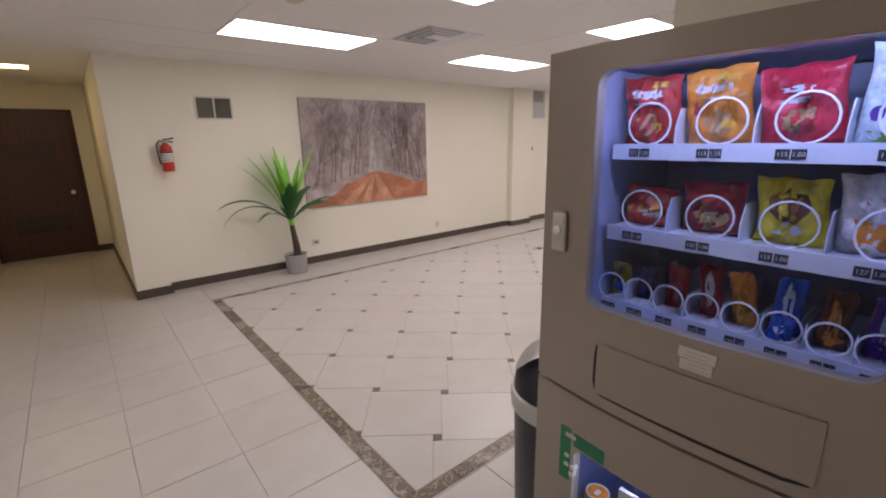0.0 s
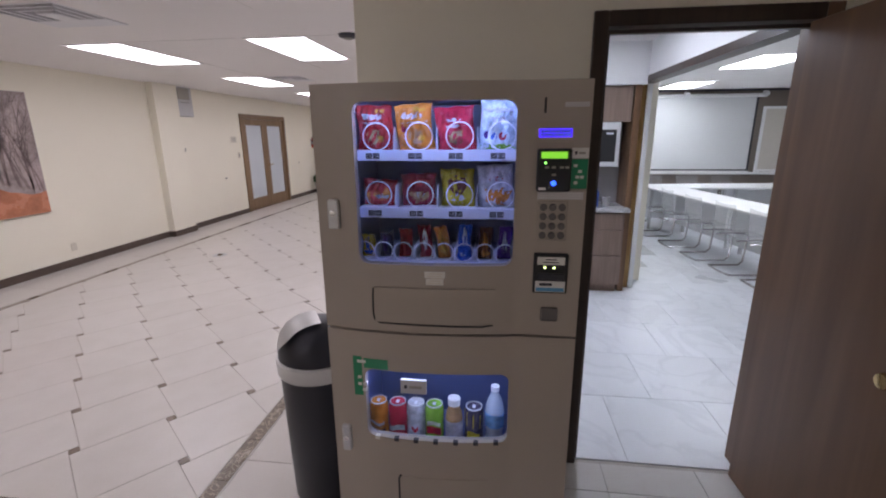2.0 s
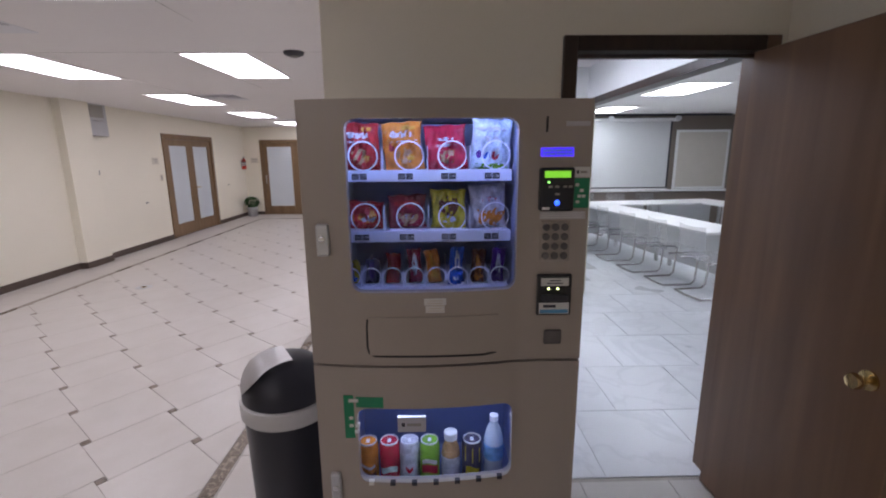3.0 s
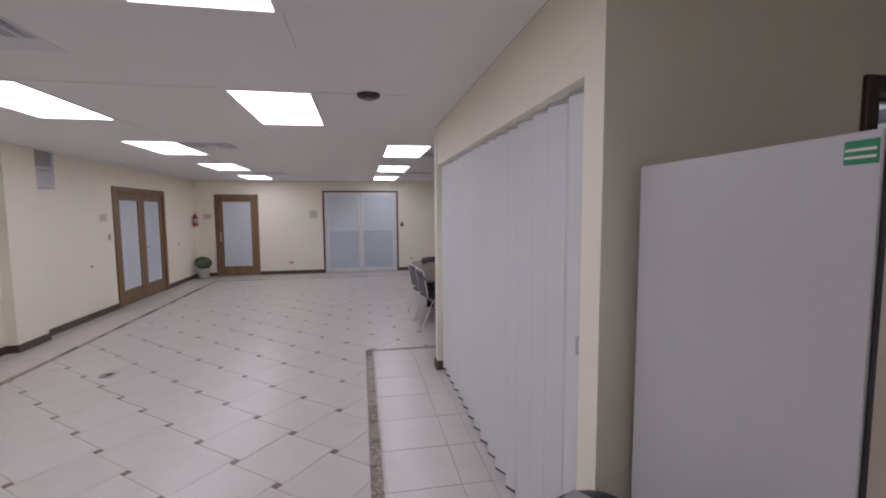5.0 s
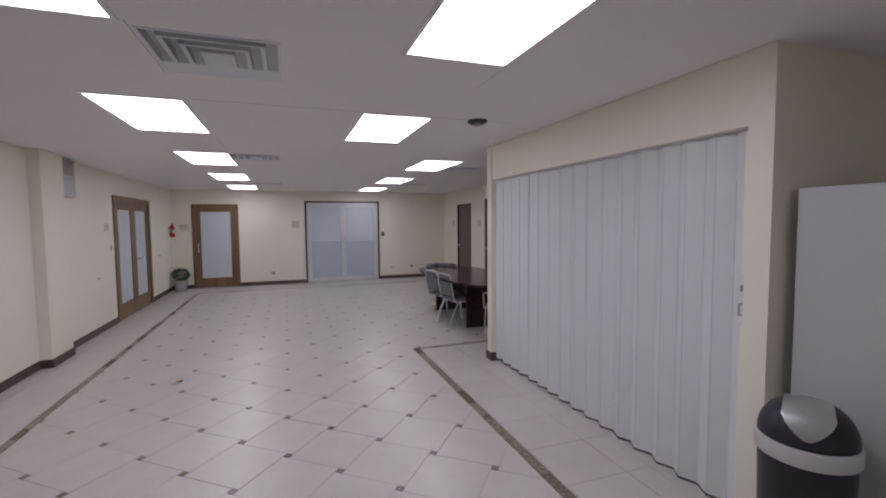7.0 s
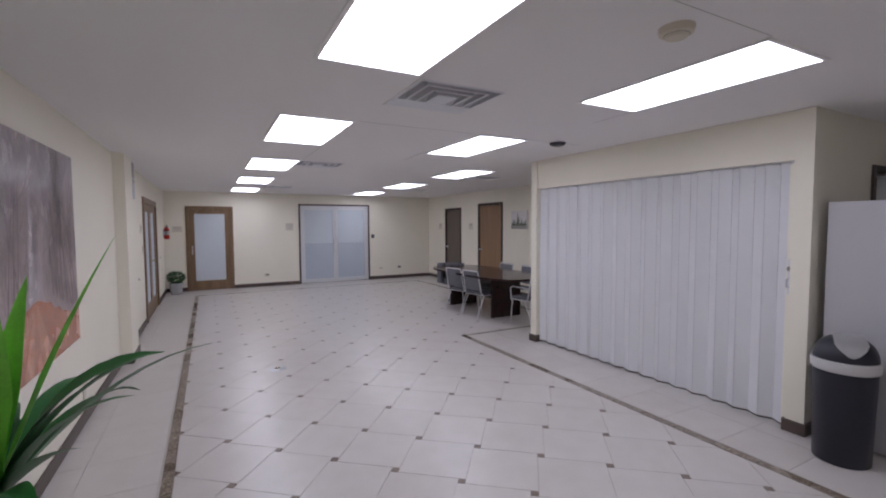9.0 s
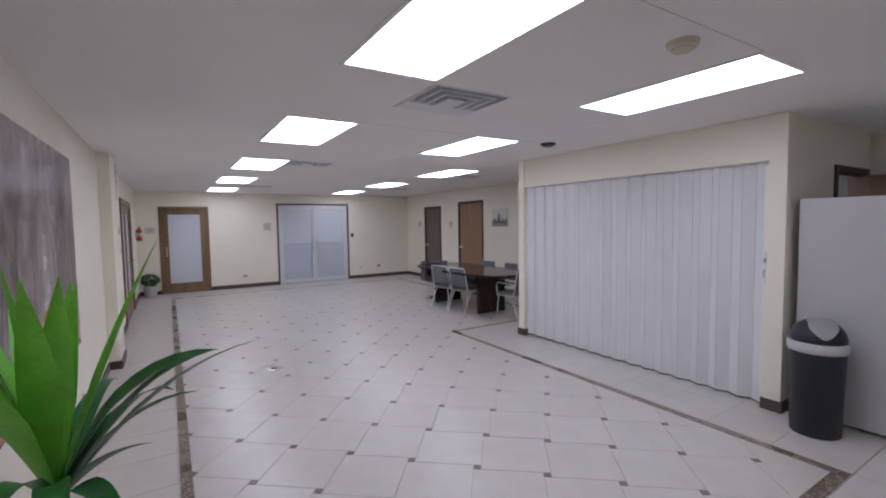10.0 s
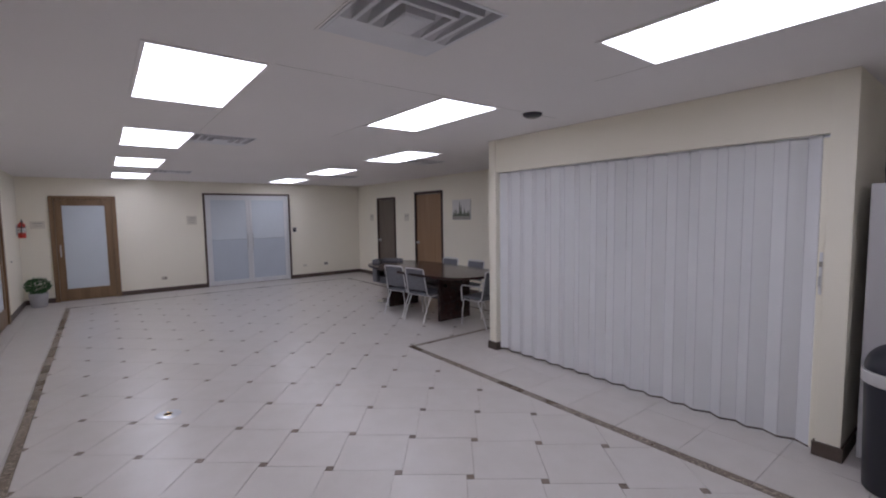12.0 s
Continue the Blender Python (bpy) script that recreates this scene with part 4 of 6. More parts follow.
def pillow(name, w, h, d, material, parent, seed, nx=20, nz=26):
    """A filled foil bag, crimped at top and bottom; built about the thing's base, facing -x."""
    rnd = random.Random(seed)
    bm = bmesh.new()
    ph = [rnd.uniform(0, 6.3) for _ in range(6)]

    def bulge(u, v):
        e = max(0.0, (1 - u * u)) ** 0.55 * max(0.0, 1 - (2 * v - 1) ** 4) ** 0.7
        wr = 0.22 * math.sin(9 * u + ph[0] + 4 * v) * (1 - 0.5 * e) + 0.16 * math.sin(14 * v + ph[1] + 3 * u) + 0.12 * math.sin(23 * u * v + ph[2]) + 0.10 * math.sin(19 * u - 17 * v + ph[3])
        return d / 2 * max(0.02, e * (1 + wr * 1.25))

    sides = []
    for s in (-1, 1):
        g = {}
        for i in range(nx + 1):
            for k in range(nz + 1):
                u, v = 2 * i / nx - 1, k / nz
                pinch = 1 - 0.07 * (1 - abs(2 * v - 1) ** 3)
                lean = 0.004 * math.sin(ph[3] + 3 * v)
                g[i, k] = bm.verts.new((s * bulge(u, v) + lean, -u * w / 2 * pinch + 0.003 * math.sin(ph[4] + 5 * v), v * h + 0.002 * math.sin(ph[5] + 7 * u) * (v > 0.9)))
        for i in range(nx):
            for k in range(nz):
                bm.faces.new((g[i, k], g[i + 1, k], g[i + 1, k + 1], g[i, k + 1]))
        sides.append(g)
    bmesh.ops.remove_doubles(bm, verts=bm.verts, dist=0.0004)
    bmesh.ops.recalc_face_normals(bm, faces=bm.faces)
    me = mesh_of(name, bm, material, True)
    ob = new(name, me)
    ob.parent = parent
    return ob, lambda u, v: -bulge(u, v) - 0.0008 + 0.004 * math.sin(ph[3] + 3 * v)


def patch(name, depth, cu, cv, ru, rv, w, h, material, parent, n=14, ragged=0.0, seed=0):
    """A printed shape that follows the front of a bag: an ellipse in the bag's own width and height."""
    rnd = random.Random(seed)
    bm = bmesh.new()
    ctr = bm.verts.new((depth(cu, cv), -cu * w / 2, cv * h))
    rings = []
    for f in (0.5, 1.0):
        ring = []
        for k in range(n):
            a = 2 * math.pi * k / n
            q = f * (1 + (rnd.uniform(-ragged, ragged) if f == 1 else 0))
            u, v = max(-0.92, min(0.92, cu + ru * q * math.cos(a))), max(0.03, min(0.97, cv + rv * q * math.sin(a)))
            ring.append(bm.verts.new((depth(u, v) - 0.0006, -u * w / 2, v * h)))
        rings.append(ring)
    for k in range(n):
        bm.faces.new((ctr, rings[0][k], rings[0][(k + 1) % n]))
        bm.faces.new((rings[0][k], rings[1][k], rings[1][(k + 1) % n], rings[0][(k + 1) % n]))
    ob = new(name, mesh_of(name, bm, material, True))
    ob.parent = parent


def snack_bag(x, y, z, w, h, d, color, label, prints, seed, tilt=0.0):
    row = min(range(3), key=lambda k: abs((1.6125, 1.4325, 1.2755)[k] - z))
    x, y, z, w, h = x + 0.078, deep(y) if z > 1.3 else y, TRAY_Z[row] + 0.0005, w * 1.04, h * 1.04
    th = thing("snack_bag", (x, y, z), label, "snack bag", "snacks in the machine")
    body, depth = pillow("bag", w, h, d, FOIL[color], th, seed)
    for cu, cv, ru, rv, col, rag in prints:
        patch("print", depth, cu, cv, ru, rv, w, h, FOIL[col], th, 16, rag, seed)
    th.rotation_euler = (radians(tilt), radians(-6), 0)


WAVE = [(-0.35, 0.76, 0.20, 0.07, "white", 0.3), (0.0, 0.75, 0.16, 0.06, "white", 0.3), (0.30, 0.76, 0.16, 0.07, "white", 0.3), (0.32, 0.88, 0.28, 0.05, "sun", 0.4), (0.0, 0.62, 0.6, 0.02, "white", 0.3), (-0.15, 0.34, 0.18, 0.10, "chips", 0.4), (0.15, 0.40, 0.20, 0.09, "chips", 0.4), (0.1, 0.24, 0.22, 0.08, "chips", 0.4), (0.35, 0.28, 0.15, 0.07, "sun", 0.4), (-0.55, 0.50, 0.12, 0.08, "wine", 0.4)]
snack_bag(0.945, 0.492, 1.6125, 0.122, 0.140, 0.06, "red", "red foil chip bag with white and yellow print on a tray", WAVE, 1, 2)
snack_bag(0.945, 0.356, 1.6125, 0.122, 0.142, 0.06, "orange", "orange foil chip bag with white print on a tray", WAVE, 2, -4)
snack_bag(0.945, 0.228, 1.6125, 0.126, 0.132, 0.06, "crimson", "red foil chip bag with chips printed on it", [(0.0, 0.72, 0.4, 0.04, "ice", 0.3), (-0.1, 0.34, 0.22, 0.12, "chips", 0.4), (0.2, 0.42, 0.20, 0.10, "chips", 0.4), (0.15, 0.24, 0.24, 0.08, "brown", 0.4), (0.02, 0.36, 0.10, 0.06, "sun", 0.4), (0.0, 0.58, 0.5, 0.03, "white", 0.4)], 3, -3)
snack_bag(0.945, 0.098, 1.6125, 0.122, 0.150, 0.06, "ice", "pale blue and green popcorn bag", [(0.0, 0.80, 0.7, 0.06, "silver", 0.2), (0.0, 0.62, 0.4, 0.07, "white", 0.3), (0.0, 0.08, 0.85, 0.08, "green", 0.2), (-0.25, 0.30, 0.17, 0.08, "blue", 0.05), (0.2, 0.30, 0.2, 0.09, "crimson", 0.05), (-0.6, 0.32, 0.14, 0.08, "purple", 0.05)], 4, 1)
snack_bag(0.960, 0.487, 1.4325, 0.118, 0.088, 0.05, "red", "low red and orange snack bag on a tray", [(0.0, 0.45, 0.55, 0.25, "orange", 0.5), (0.2, 0.40, 0.3, 0.12, "white", 0.5)], 5, 3)
snack_bag(0.960, 0.352, 1.4325, 0.120, 0.108, 0.05, "wine", "dark red snack bag with pale print on a tray", [(0.0, 0.78, 0.6, 0.09, "red", 0.3), (0.0, 0.35, 0.45, 0.2, "chips", 0.5), (0.1, 0.40, 0.2, 0.1, "white", 0.5)], 6, -2)
snack_bag(0.955, 0.226, 1.4325, 0.112, 0.122, 0.05, "yellow", "yellow biscuit bag with a dark oval print", [(0.0, 0.62, 0.6, 0.26, "brown", 0.15), (0.0, 0.75, 0.4, 0.05, "yellow", 0.3), (0.05, 0.25, 0.5, 0.14, "silver", 0.5)], 7, 1)
snack_bag(0.955, 0.098, 1.4325, 0.116, 0.136, 0.05, "white", "white and orange cracker bag", [(0.1, 0.68, 0.55, 0.10, "silver", 0.2), (0.1, 0.70, 0.4, 0.05, "crimson", 0.2), (0.1, 0.28, 0.75, 0.22, "orange", 0.3), (-0.5, 0.34, 0.28, 0.14, "white", 0.5)], 8, -5)
BARS = [("yellow", "blue", 0.078), ("dark", "purple", 0.082), ("red", "wine", 0.100), ("wine", "white", 0.115), ("orange", "sun", 0.112), ("blue", "ice", 0.120), ("brown", "orange", 0.110), ("purple", "silver", 0.115)]
for k, ((a, b, h), y) in enumerate(zip(BARS, ROW_Y[2])):
    prints = [(0.0, 0.55, 0.35, 0.36, b, 0.15), (0.0, 0.25, 0.6, 0.10, a if k % 2 else b, 0.4)]
    snack_bag(0.945, y, 1.2755, 0.046, h, 0.03, a, f"upright {a} candy packet with {b} print in a coil" if a != "dark" else "small dark candy packet with purple print in a coil", prints, 20 + k, -10 if k == 4 else 0)
snack_bag(0.925, 0.208, 1.2755, 0.044, 0.045, 0.035, "blue", "glossy blue packet lying in a coil", [(0.0, 0.6, 0.4, 0.15, "ice", 0.4)], 31)


def drink_can(y, body, top, label, marks):
    th = thing("drink_can", (0.905, y, 0.582), label, "can", "drinks in the machine")
    bm = bmesh.new()
    lathe(bm, [(0.023, 0.0), (0.028, 0.003), (0.0325, 0.012), (0.033, 0.018), (0.033, 0.140), (0.030, 0.150), (0.027, 0.155)], (0.905, y, 0.582), 24)
    part("body", bm, FOIL[body], th, "", True)
    bm = bmesh.new()
    lathe(bm, [(0.028, 0.152), (0.0295, 0.158), (0.0275, 0.159), (0.0255, 0.153), (0.0, 0.1525)], (0.905, y, 0.582), 24)
    lid = part("lid", bm, M["silver"], th, "silver lid", True)
    boxes("tab", [(0.895, 0.915, y - 0.006, y + 0.006, 0.7355, 0.7375)], M["silver"], lid, "", 0.0008)
    for z0, z1, a, col in marks:
        bm = bmesh.new()
        n = 8
        lo, hi = [], []
        for k in range(n + 1):
            q = math.pi + a * (2 * k / n - 1)
            wob = 0.006 * math.sin(5.0 * k / n + y * 40)
            lo.append(bm.verts.new((0.905 + 0.0334 * math.cos(q), y + 0.0334 * math.sin(q), 0.582 + z0 + wob)))
            hi.append(bm.verts.new((0.905 + 0.0334 * math.cos(q), y + 0.0334 * math.sin(q), 0.582 + z1 + wob)))
        for k in range(n):
            bm.faces.new((lo[k], lo[k + 1], hi[k + 1], hi[k]))
        part("print", bm, FOIL[col], th, "", True)


CAN_Y = [0.502, 0.432, 0.366, 0.300, 0.160]
drink_can(CAN_Y[0], "orange", "silver", "orange drink can with brown print", [(0.02, 0.06, 0.9, "brown"), (0.075, 0.085, 0.8, "white")])
drink_can(CAN_Y[1], "crimson", "silver", "red drink can with a white curl", [(0.055, 0.075, 0.9, "white"), (0.03, 0.038, 0.6, "wine")])
drink_can(CAN_Y[2], "silver", "silver", "silver drink can with small red and blue print", [(0.06, 0.075, 0.35, "crimson"), (0.035, 0.05, 0.5, "ice")])
drink_can(CAN_Y[3], "green", "silver", "green drink can with red and white print", [(0.05, 0.08, 0.9, "crimson"), (0.085, 0.10, 0.8, "white"), (0.02, 0.035, 0.7, "dark")])
drink_can(CAN_Y[4], "dark", "silver", "dark blue and yellow-green drink can", [(0.085, 0.138, 3.1, "yellow"), (0.035, 0.07, 0.7, "yellow"), (0.012, 0.02, 0.9, "yellow")])
th = thing("coffee_bottle", (0.905, 0.230, 0.582), "glass coffee bottle with a white cap and pale label", "bottle", "drinks in the machine")
bm = bmesh.new()
lathe(bm, [(r, z * 1.22) for r, z in [(0.026, 0.0), (0.031, 0.006), (0.031, 0.085), (0.027, 0.108), (0.0185, 0.125), (0.0185, 0.132)]], (0.905, 0.230, 0.582), 24)
part("body", bm, FOIL["chips"], th, "", True)
bm = bmesh.new()
lathe(bm, [(r, z * 1.22) for r, z in [(0.0315, 0.03), (0.0315, 0.085)]], (0.905, 0.230, 0.582), 24)
part("label", bm, FOIL["silver"], th, "", True)
bm = bmesh.new()
lathe(bm, [(r, z * 1.22) for r, z in [(0.0215, 0.130), (0.022, 0.150), (0.019, 0.152), (0.0, 0.152)]], (0.905, 0.230, 0.582), 24)
part("cap", bm, M["white"], th, "white cap", True)
th = thing("water_bottle", (0.905, 0.088, 0.582), "clear ribbed water bottle with a blue label and white cap", "bottle", "drinks in the machine")
bm = bmesh.new()
lathe(bm, [(r, z * 1.12) for r, z in [(0.024, 0.0), (0.031, 0.008), (0.029, 0.025), (0.032, 0.04), (0.028, 0.06), (0.032, 0.075), (0.0325, 0.135), (0.030, 0.150), (0.022, 0.175), (0.013, 0.190), (0.0125, 0.203)]], (0.905, 0.088, 0.582), 28)
part("body", bm, clear_plastic("water_bottle_plastic", (0.82, 0.90, 0.98), 0.45, 0.08), th, "", True)
bm = bmesh.new()
lathe(bm, [(r, z * 1.12) for r, z in [(0.033, 0.082), (0.033, 0.128)]], (0.905, 0.088, 0.582), 28)
part("label", bm, foil("water_label", (0.20, 0.42, 0.72)), th, "", True)
bm = bmesh.new()
lathe(bm, [(r, z * 1.12) for r, z in [(0.0145, 0.200), (0.0145, 0.215), (0.0, 0.216)]], (0.905, 0.088, 0.582), 20)
part("cap", bm, M["white"], th, "", True)

# ---- waste bin beside the machine ----
BX, BY = 1.285, 0.885
bn = thing("waste_bin", (BX, BY, 0), "black plastic waste bin with silver swing lid and grey band", "waste bin")
bm = bmesh.new()
lathe(bm, [(0.0, 0.0), (0.152, 0.0), (0.157, 0.006), (0.173, 0.622), (0.175, 0.638)], (BX, BY, 0), 48)
part("body", bm, M["bin"], bn, "", True)
bm = bmesh.new()
lathe(bm, [(0.175, 0.636), (0.182, 0.640), (0.185, 0.645), (0.187, 0.700), (0.185, 0.709), (0.176, 0.712)], (BX, BY, 0), 48)
part("band", bm, M["grey_band"], bn, "light grey band", True)
DZ, DH = 0.714, 0.158
height = lambda r: DZ + DH * math.sin(math.acos(min(0.9999, (r / 0.176)) ** 1.25))
bm = bmesh.new()
lathe(bm, [(0.176 * math.cos(math.pi / 2 * k / 12) ** 0.8, DZ + DH * math.sin(math.pi / 2 * k / 12)) if k < 12 else (0.0, DZ + DH) for k in range(13)], (BX, BY, 0), 48)
part("lid", bm, M["bin"], bn, "black domed lid", True)
bm = bmesh.new()
g = {}
c, s = math.cos(radians(122)), math.sin(radians(122))
for i in range(15):
    for k in range(17):
        u, v = i / 7 - 1, k / 16
        # a plate bent over the dome, nearly flat across, straight at the ridge and rounded below
        side = 0.090 * u * (1.0 - 0.10 * (1 - v))
        end = 0.1735 - 0.062 * (1 - math.sqrt(max(0.0, 1 - 0.98 * u * u)))
        out = -0.012 + (end + 0.012) * math.sin(v * math.pi / 2)
        z = height(math.hypot(out, side * 0.55)) + 0.008
        g[i, k] = bm.verts.new((BX + out * c - side * s + 0.004 * c, BY + out * s + side * c + 0.004 * s, z))
for i in range(14):
    for k in range(16):
        bm.faces.new((g[i, k], g[i + 1, k], g[i + 1, k + 1], g[i, k + 1]))
bmesh.ops.solidify(bm, geom=bm.faces[:], thickness=0.005)
part("swing_flap", bm, M["flap"], bn, "brushed silver swing flap", True)


# ---- things on and along the walls of the lobby ----
def leaf_blade(base, azim, elev, length, width, droop, name, material, parent, twist=0.0):
    """A strap leaf with a folded midrib that rises and bends over under its weight."""
    bm = bmesh.new()
    n = 10
    p = Vector(base)
    d = Vector((math.cos(azim) * math.cos(elev), math.sin(azim) * math.cos(elev), math.sin(elev)))
    side0 = Vector((-math.sin(azim), math.cos(azim), 0))
    rows = []
    e = elev
    for k in range(n + 1):
        v = k / n
        w = width * (0.35 + 1.5 * v) if v < 0.4 else width * max(0.02, (1 - ((v - 0.4) / 0.6) ** 1.7))
        w = min(w, width)
        up = Vector((-math.cos(azim) * math.sin(e), -math.sin(azim) * math.sin(e), math.cos(e)))
        side = (side0 * math.cos(twist * v) + up * math.sin(twist * v))
        fold = 0.28 * w
        rows.append([bm.verts.new(p - side * w + up * fold), bm.verts.new(p), bm.verts.new(p + side * w + up * fold)])
        e -= droop / n * (0.4 + 1.4 * v)
        d = Vector((math.cos(azim) * math.cos(e), math.sin(azim) * math.cos(e), math.sin(e)))
        p = p + d * (length / n)
    for a, b in zip(rows, rows[1:]):
        bm.faces.new((a[0], a[1], b[1], b[0])), bm.faces.new((a[1], a[2], b[2], b[1]))
    part(name, bm, material, parent, "", True)


PX, PY = 2.03, 5.43
pl = thing("potted_plant", (PX, PY, 0), "artificial dracaena plant with bright strap leaves in a grey pot", "potted plant")
bm = bmesh.new()
lathe(bm, [(0.0, 0.0), (0.118, 0.0), (0.124, 0.008), (0.136, 0.235), (0.138, 0.246), (0.130, 0.248), (0.124, 0.215), (0.0, 0.212)], (PX, PY, 0), 32)
part("pot", bm, M["pot"], pl, "grey stone-look pot", True)
bm = bmesh.new()
lathe(bm, [(0.122, 0.214), (0.09, 0.222), (0.0, 0.226)], (PX, PY, 0), 24)
part("soil", bm, M["soil"], pl, "dark soil")
bm = bmesh.new()
tube(bm, [(PX + 0.025, PY, 0.21), (PX + 0.022, PY, 0.32), (PX + 0.008, PY, 0.45), (PX - 0.008, PY, 0.58), (PX - 0.016, PY, 0.66)], [0.048, 0.044, 0.036, 0.031, 0.029], 12)
part("stem", bm, M["trunk"], pl, "dark ringed stem", True)
bm = bmesh.new()
tube(bm, [(PX - 0.014, PY, 0.62), (PX - 0.018, PY, 0.70), (PX - 0.02, PY, 0.80)], [0.033, 0.036, 0.03], 12)
part("leaf_sheath", bm, M["leaf_light"], pl, "pale green sheath of the leaf bases", True)
rnd = random.Random(11)
crown = (PX - 0.02, PY, 0.70)
# upright bright green leaves, leaning to the wall side and to the room's corner
for az_deg, el, ln, wd, dr in ((72, 76, 0.80, 0.050, 6), (100, 78, 0.88, 0.056, 8), (128, 72, 0.84, 0.052, 10), (150, 68, 0.92, 0.050, 18), (164, 62, 0.90, 0.046, 26), (182, 74, 0.84, 0.058, 8), (204, 79, 0.80, 0.058, 6), (30, 74, 0.76, 0.050, 10), (352, 74, 0.78, 0.046, 12), (336, 80, 0.74, 0.050, 8), (140, 84, 0.88, 0.056, 4), (304, 68, 0.98, 0.032, 6)):
    az = radians(az_deg)
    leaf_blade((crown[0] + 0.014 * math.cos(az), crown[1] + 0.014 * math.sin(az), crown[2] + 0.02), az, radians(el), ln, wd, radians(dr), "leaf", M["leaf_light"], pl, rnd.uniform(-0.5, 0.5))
# dark green leaves below spread where the wall leaves them room
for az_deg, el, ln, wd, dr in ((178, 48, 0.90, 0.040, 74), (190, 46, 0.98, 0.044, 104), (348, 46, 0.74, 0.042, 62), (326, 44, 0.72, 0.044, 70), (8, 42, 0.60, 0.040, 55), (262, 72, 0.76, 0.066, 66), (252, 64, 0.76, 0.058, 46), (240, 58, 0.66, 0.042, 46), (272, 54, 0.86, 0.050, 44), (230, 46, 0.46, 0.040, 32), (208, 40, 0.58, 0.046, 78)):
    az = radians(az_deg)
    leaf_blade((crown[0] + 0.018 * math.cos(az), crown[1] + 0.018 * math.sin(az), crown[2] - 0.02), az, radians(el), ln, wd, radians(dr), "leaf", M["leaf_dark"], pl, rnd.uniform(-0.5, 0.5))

# forest picture
X0, X1, Z0, Z1, YF = 2.34, 4.36, 0.76, 2.18, 5.660
pic = thing("canvas_picture", (3.35, 5.70, 1.47), "large unframed canvas print of a bare forest track", "picture")
boxes("canvas", [(X0, X1, YF, 5.70, Z0, Z1)], M["canvas"], pic, "", 0.004)


def flat(name, polys, layer, material, label=""):
    """Flat printed shapes on the canvas, in fractions of its width and height."""
    bm = bmesh.new()
    for poly in polys:
        pts = [(X0 + 0.004 + max(0, min(1, s)) * (X1 - X0 - 0.008), Z0 + 0.004 + max(0, min(1, v)) * (Z1 - Z0 - 0.008)) for s, v in poly]
        keep = [p for i, p in enumerate(pts) if math.dist(p, pts[i - 1]) > 1e-5]
        if len(keep) > 2:
            bm.faces.new([bm.verts.new((x, YF - 0.0003 * layer, z)) for x, z in keep])
    part(name, bm, material, pic, label)


rnd = random.Random(5)
flat("mist", [[(0.47, 0.3), (0.60, 0.3), (0.57, 0.6), (0.60, 1.0), (0.46, 1.0), (0.50, 0.6)], [(0.30, 0.55), (0.40, 0.5), (0.44, 1.0), (0.30, 1.0)], [(0.62, 0.5), (0.72, 0.55), (0.74, 1.0), (0.63, 1.0)]], 1, M["canvas_mist"])


def limb(s, v, ang, length, w, depth, out):
    """A bending stem with side branches, as flat strips."""
    pts = [(s, v)]
    for k in range(6):
        ang += rnd.uniform(-0.16, 0.16)
        s, v = s + math.cos(ang) * length / 6 * 0.70, v + math.sin(ang) * length / 6
        pts.append((s, v))
    for k in range(6):
        (a, b), (c, d) = pts[k], pts[k + 1]
        q0, q1 = w * (1 - k / 7), w * (1 - (k + 1) / 7)
        out.append([(a - q0, b), (a + q0, b), (c + q1, d), (c - q1, d)])
    if depth:
        for k in range(2, 6):
            limb(*pts[k], ang + rnd.choice((-1, 1)) * rnd.uniform(0.35, 0.8), length * 0.5, w * 0.5, depth - 1, out)


twigs, trunks = [], []
for k in range(150):
    s = rnd.random()
    near = abs(s - 0.54)
    limb(s, 0.20 + rnd.uniform(0, 0.35), math.pi / 2 + rnd.uniform(-0.25, 0.25), rnd.uniform(0.3, 0.75), rnd.uniform(0.0012, 0.003), 1, twigs)
for k in range(44):
    s = rnd.random() ** 0.9
    if 0.44 < s < 0.64:
        continue
    lean = (0.54 - s) * 0.5
    limb(s, 0.14 + 0.22 * (1 - min(1, abs(s - 0.54) * 1.8)), math.pi / 2 - lean + rnd.uniform(-0.12, 0.12), rnd.uniform(0.55, 0.95), rnd.uniform(0.003, 0.008), 2, trunks)
flat("twig_print", twigs, 2, M["canvas_twig"])
flat("trunk_print", trunks, 3, M["canvas_trunk"])
ground = [(0.0, 0.0), (1.0, 0.0), (1.0, 0.19)] + [(1 - k / 24, 0.17 + 0.13 * math.exp(-((k / 24 - 0.45) / 0.22) ** 2) + rnd.uniform(-0.012, 0.012)) for k in range(1, 18)] + [(0.22, 0.12), (0.10, 0.06), (0.0, 0.03)]
flat("earth_print", [ground], 4, M["canvas_earth"])
flat("track_print", [[(0.24, 0.0), (0.34, 0.0), (0.505, 0.27), (0.495, 0.285)], [(0.56, 0.0), (0.68, 0.0), (0.545, 0.285), (0.525, 0.27)], [(0.40, 0.0), (0.48, 0.0), (0.52, 0.27), (0.51, 0.27)]], 5, M["canvas_path"])


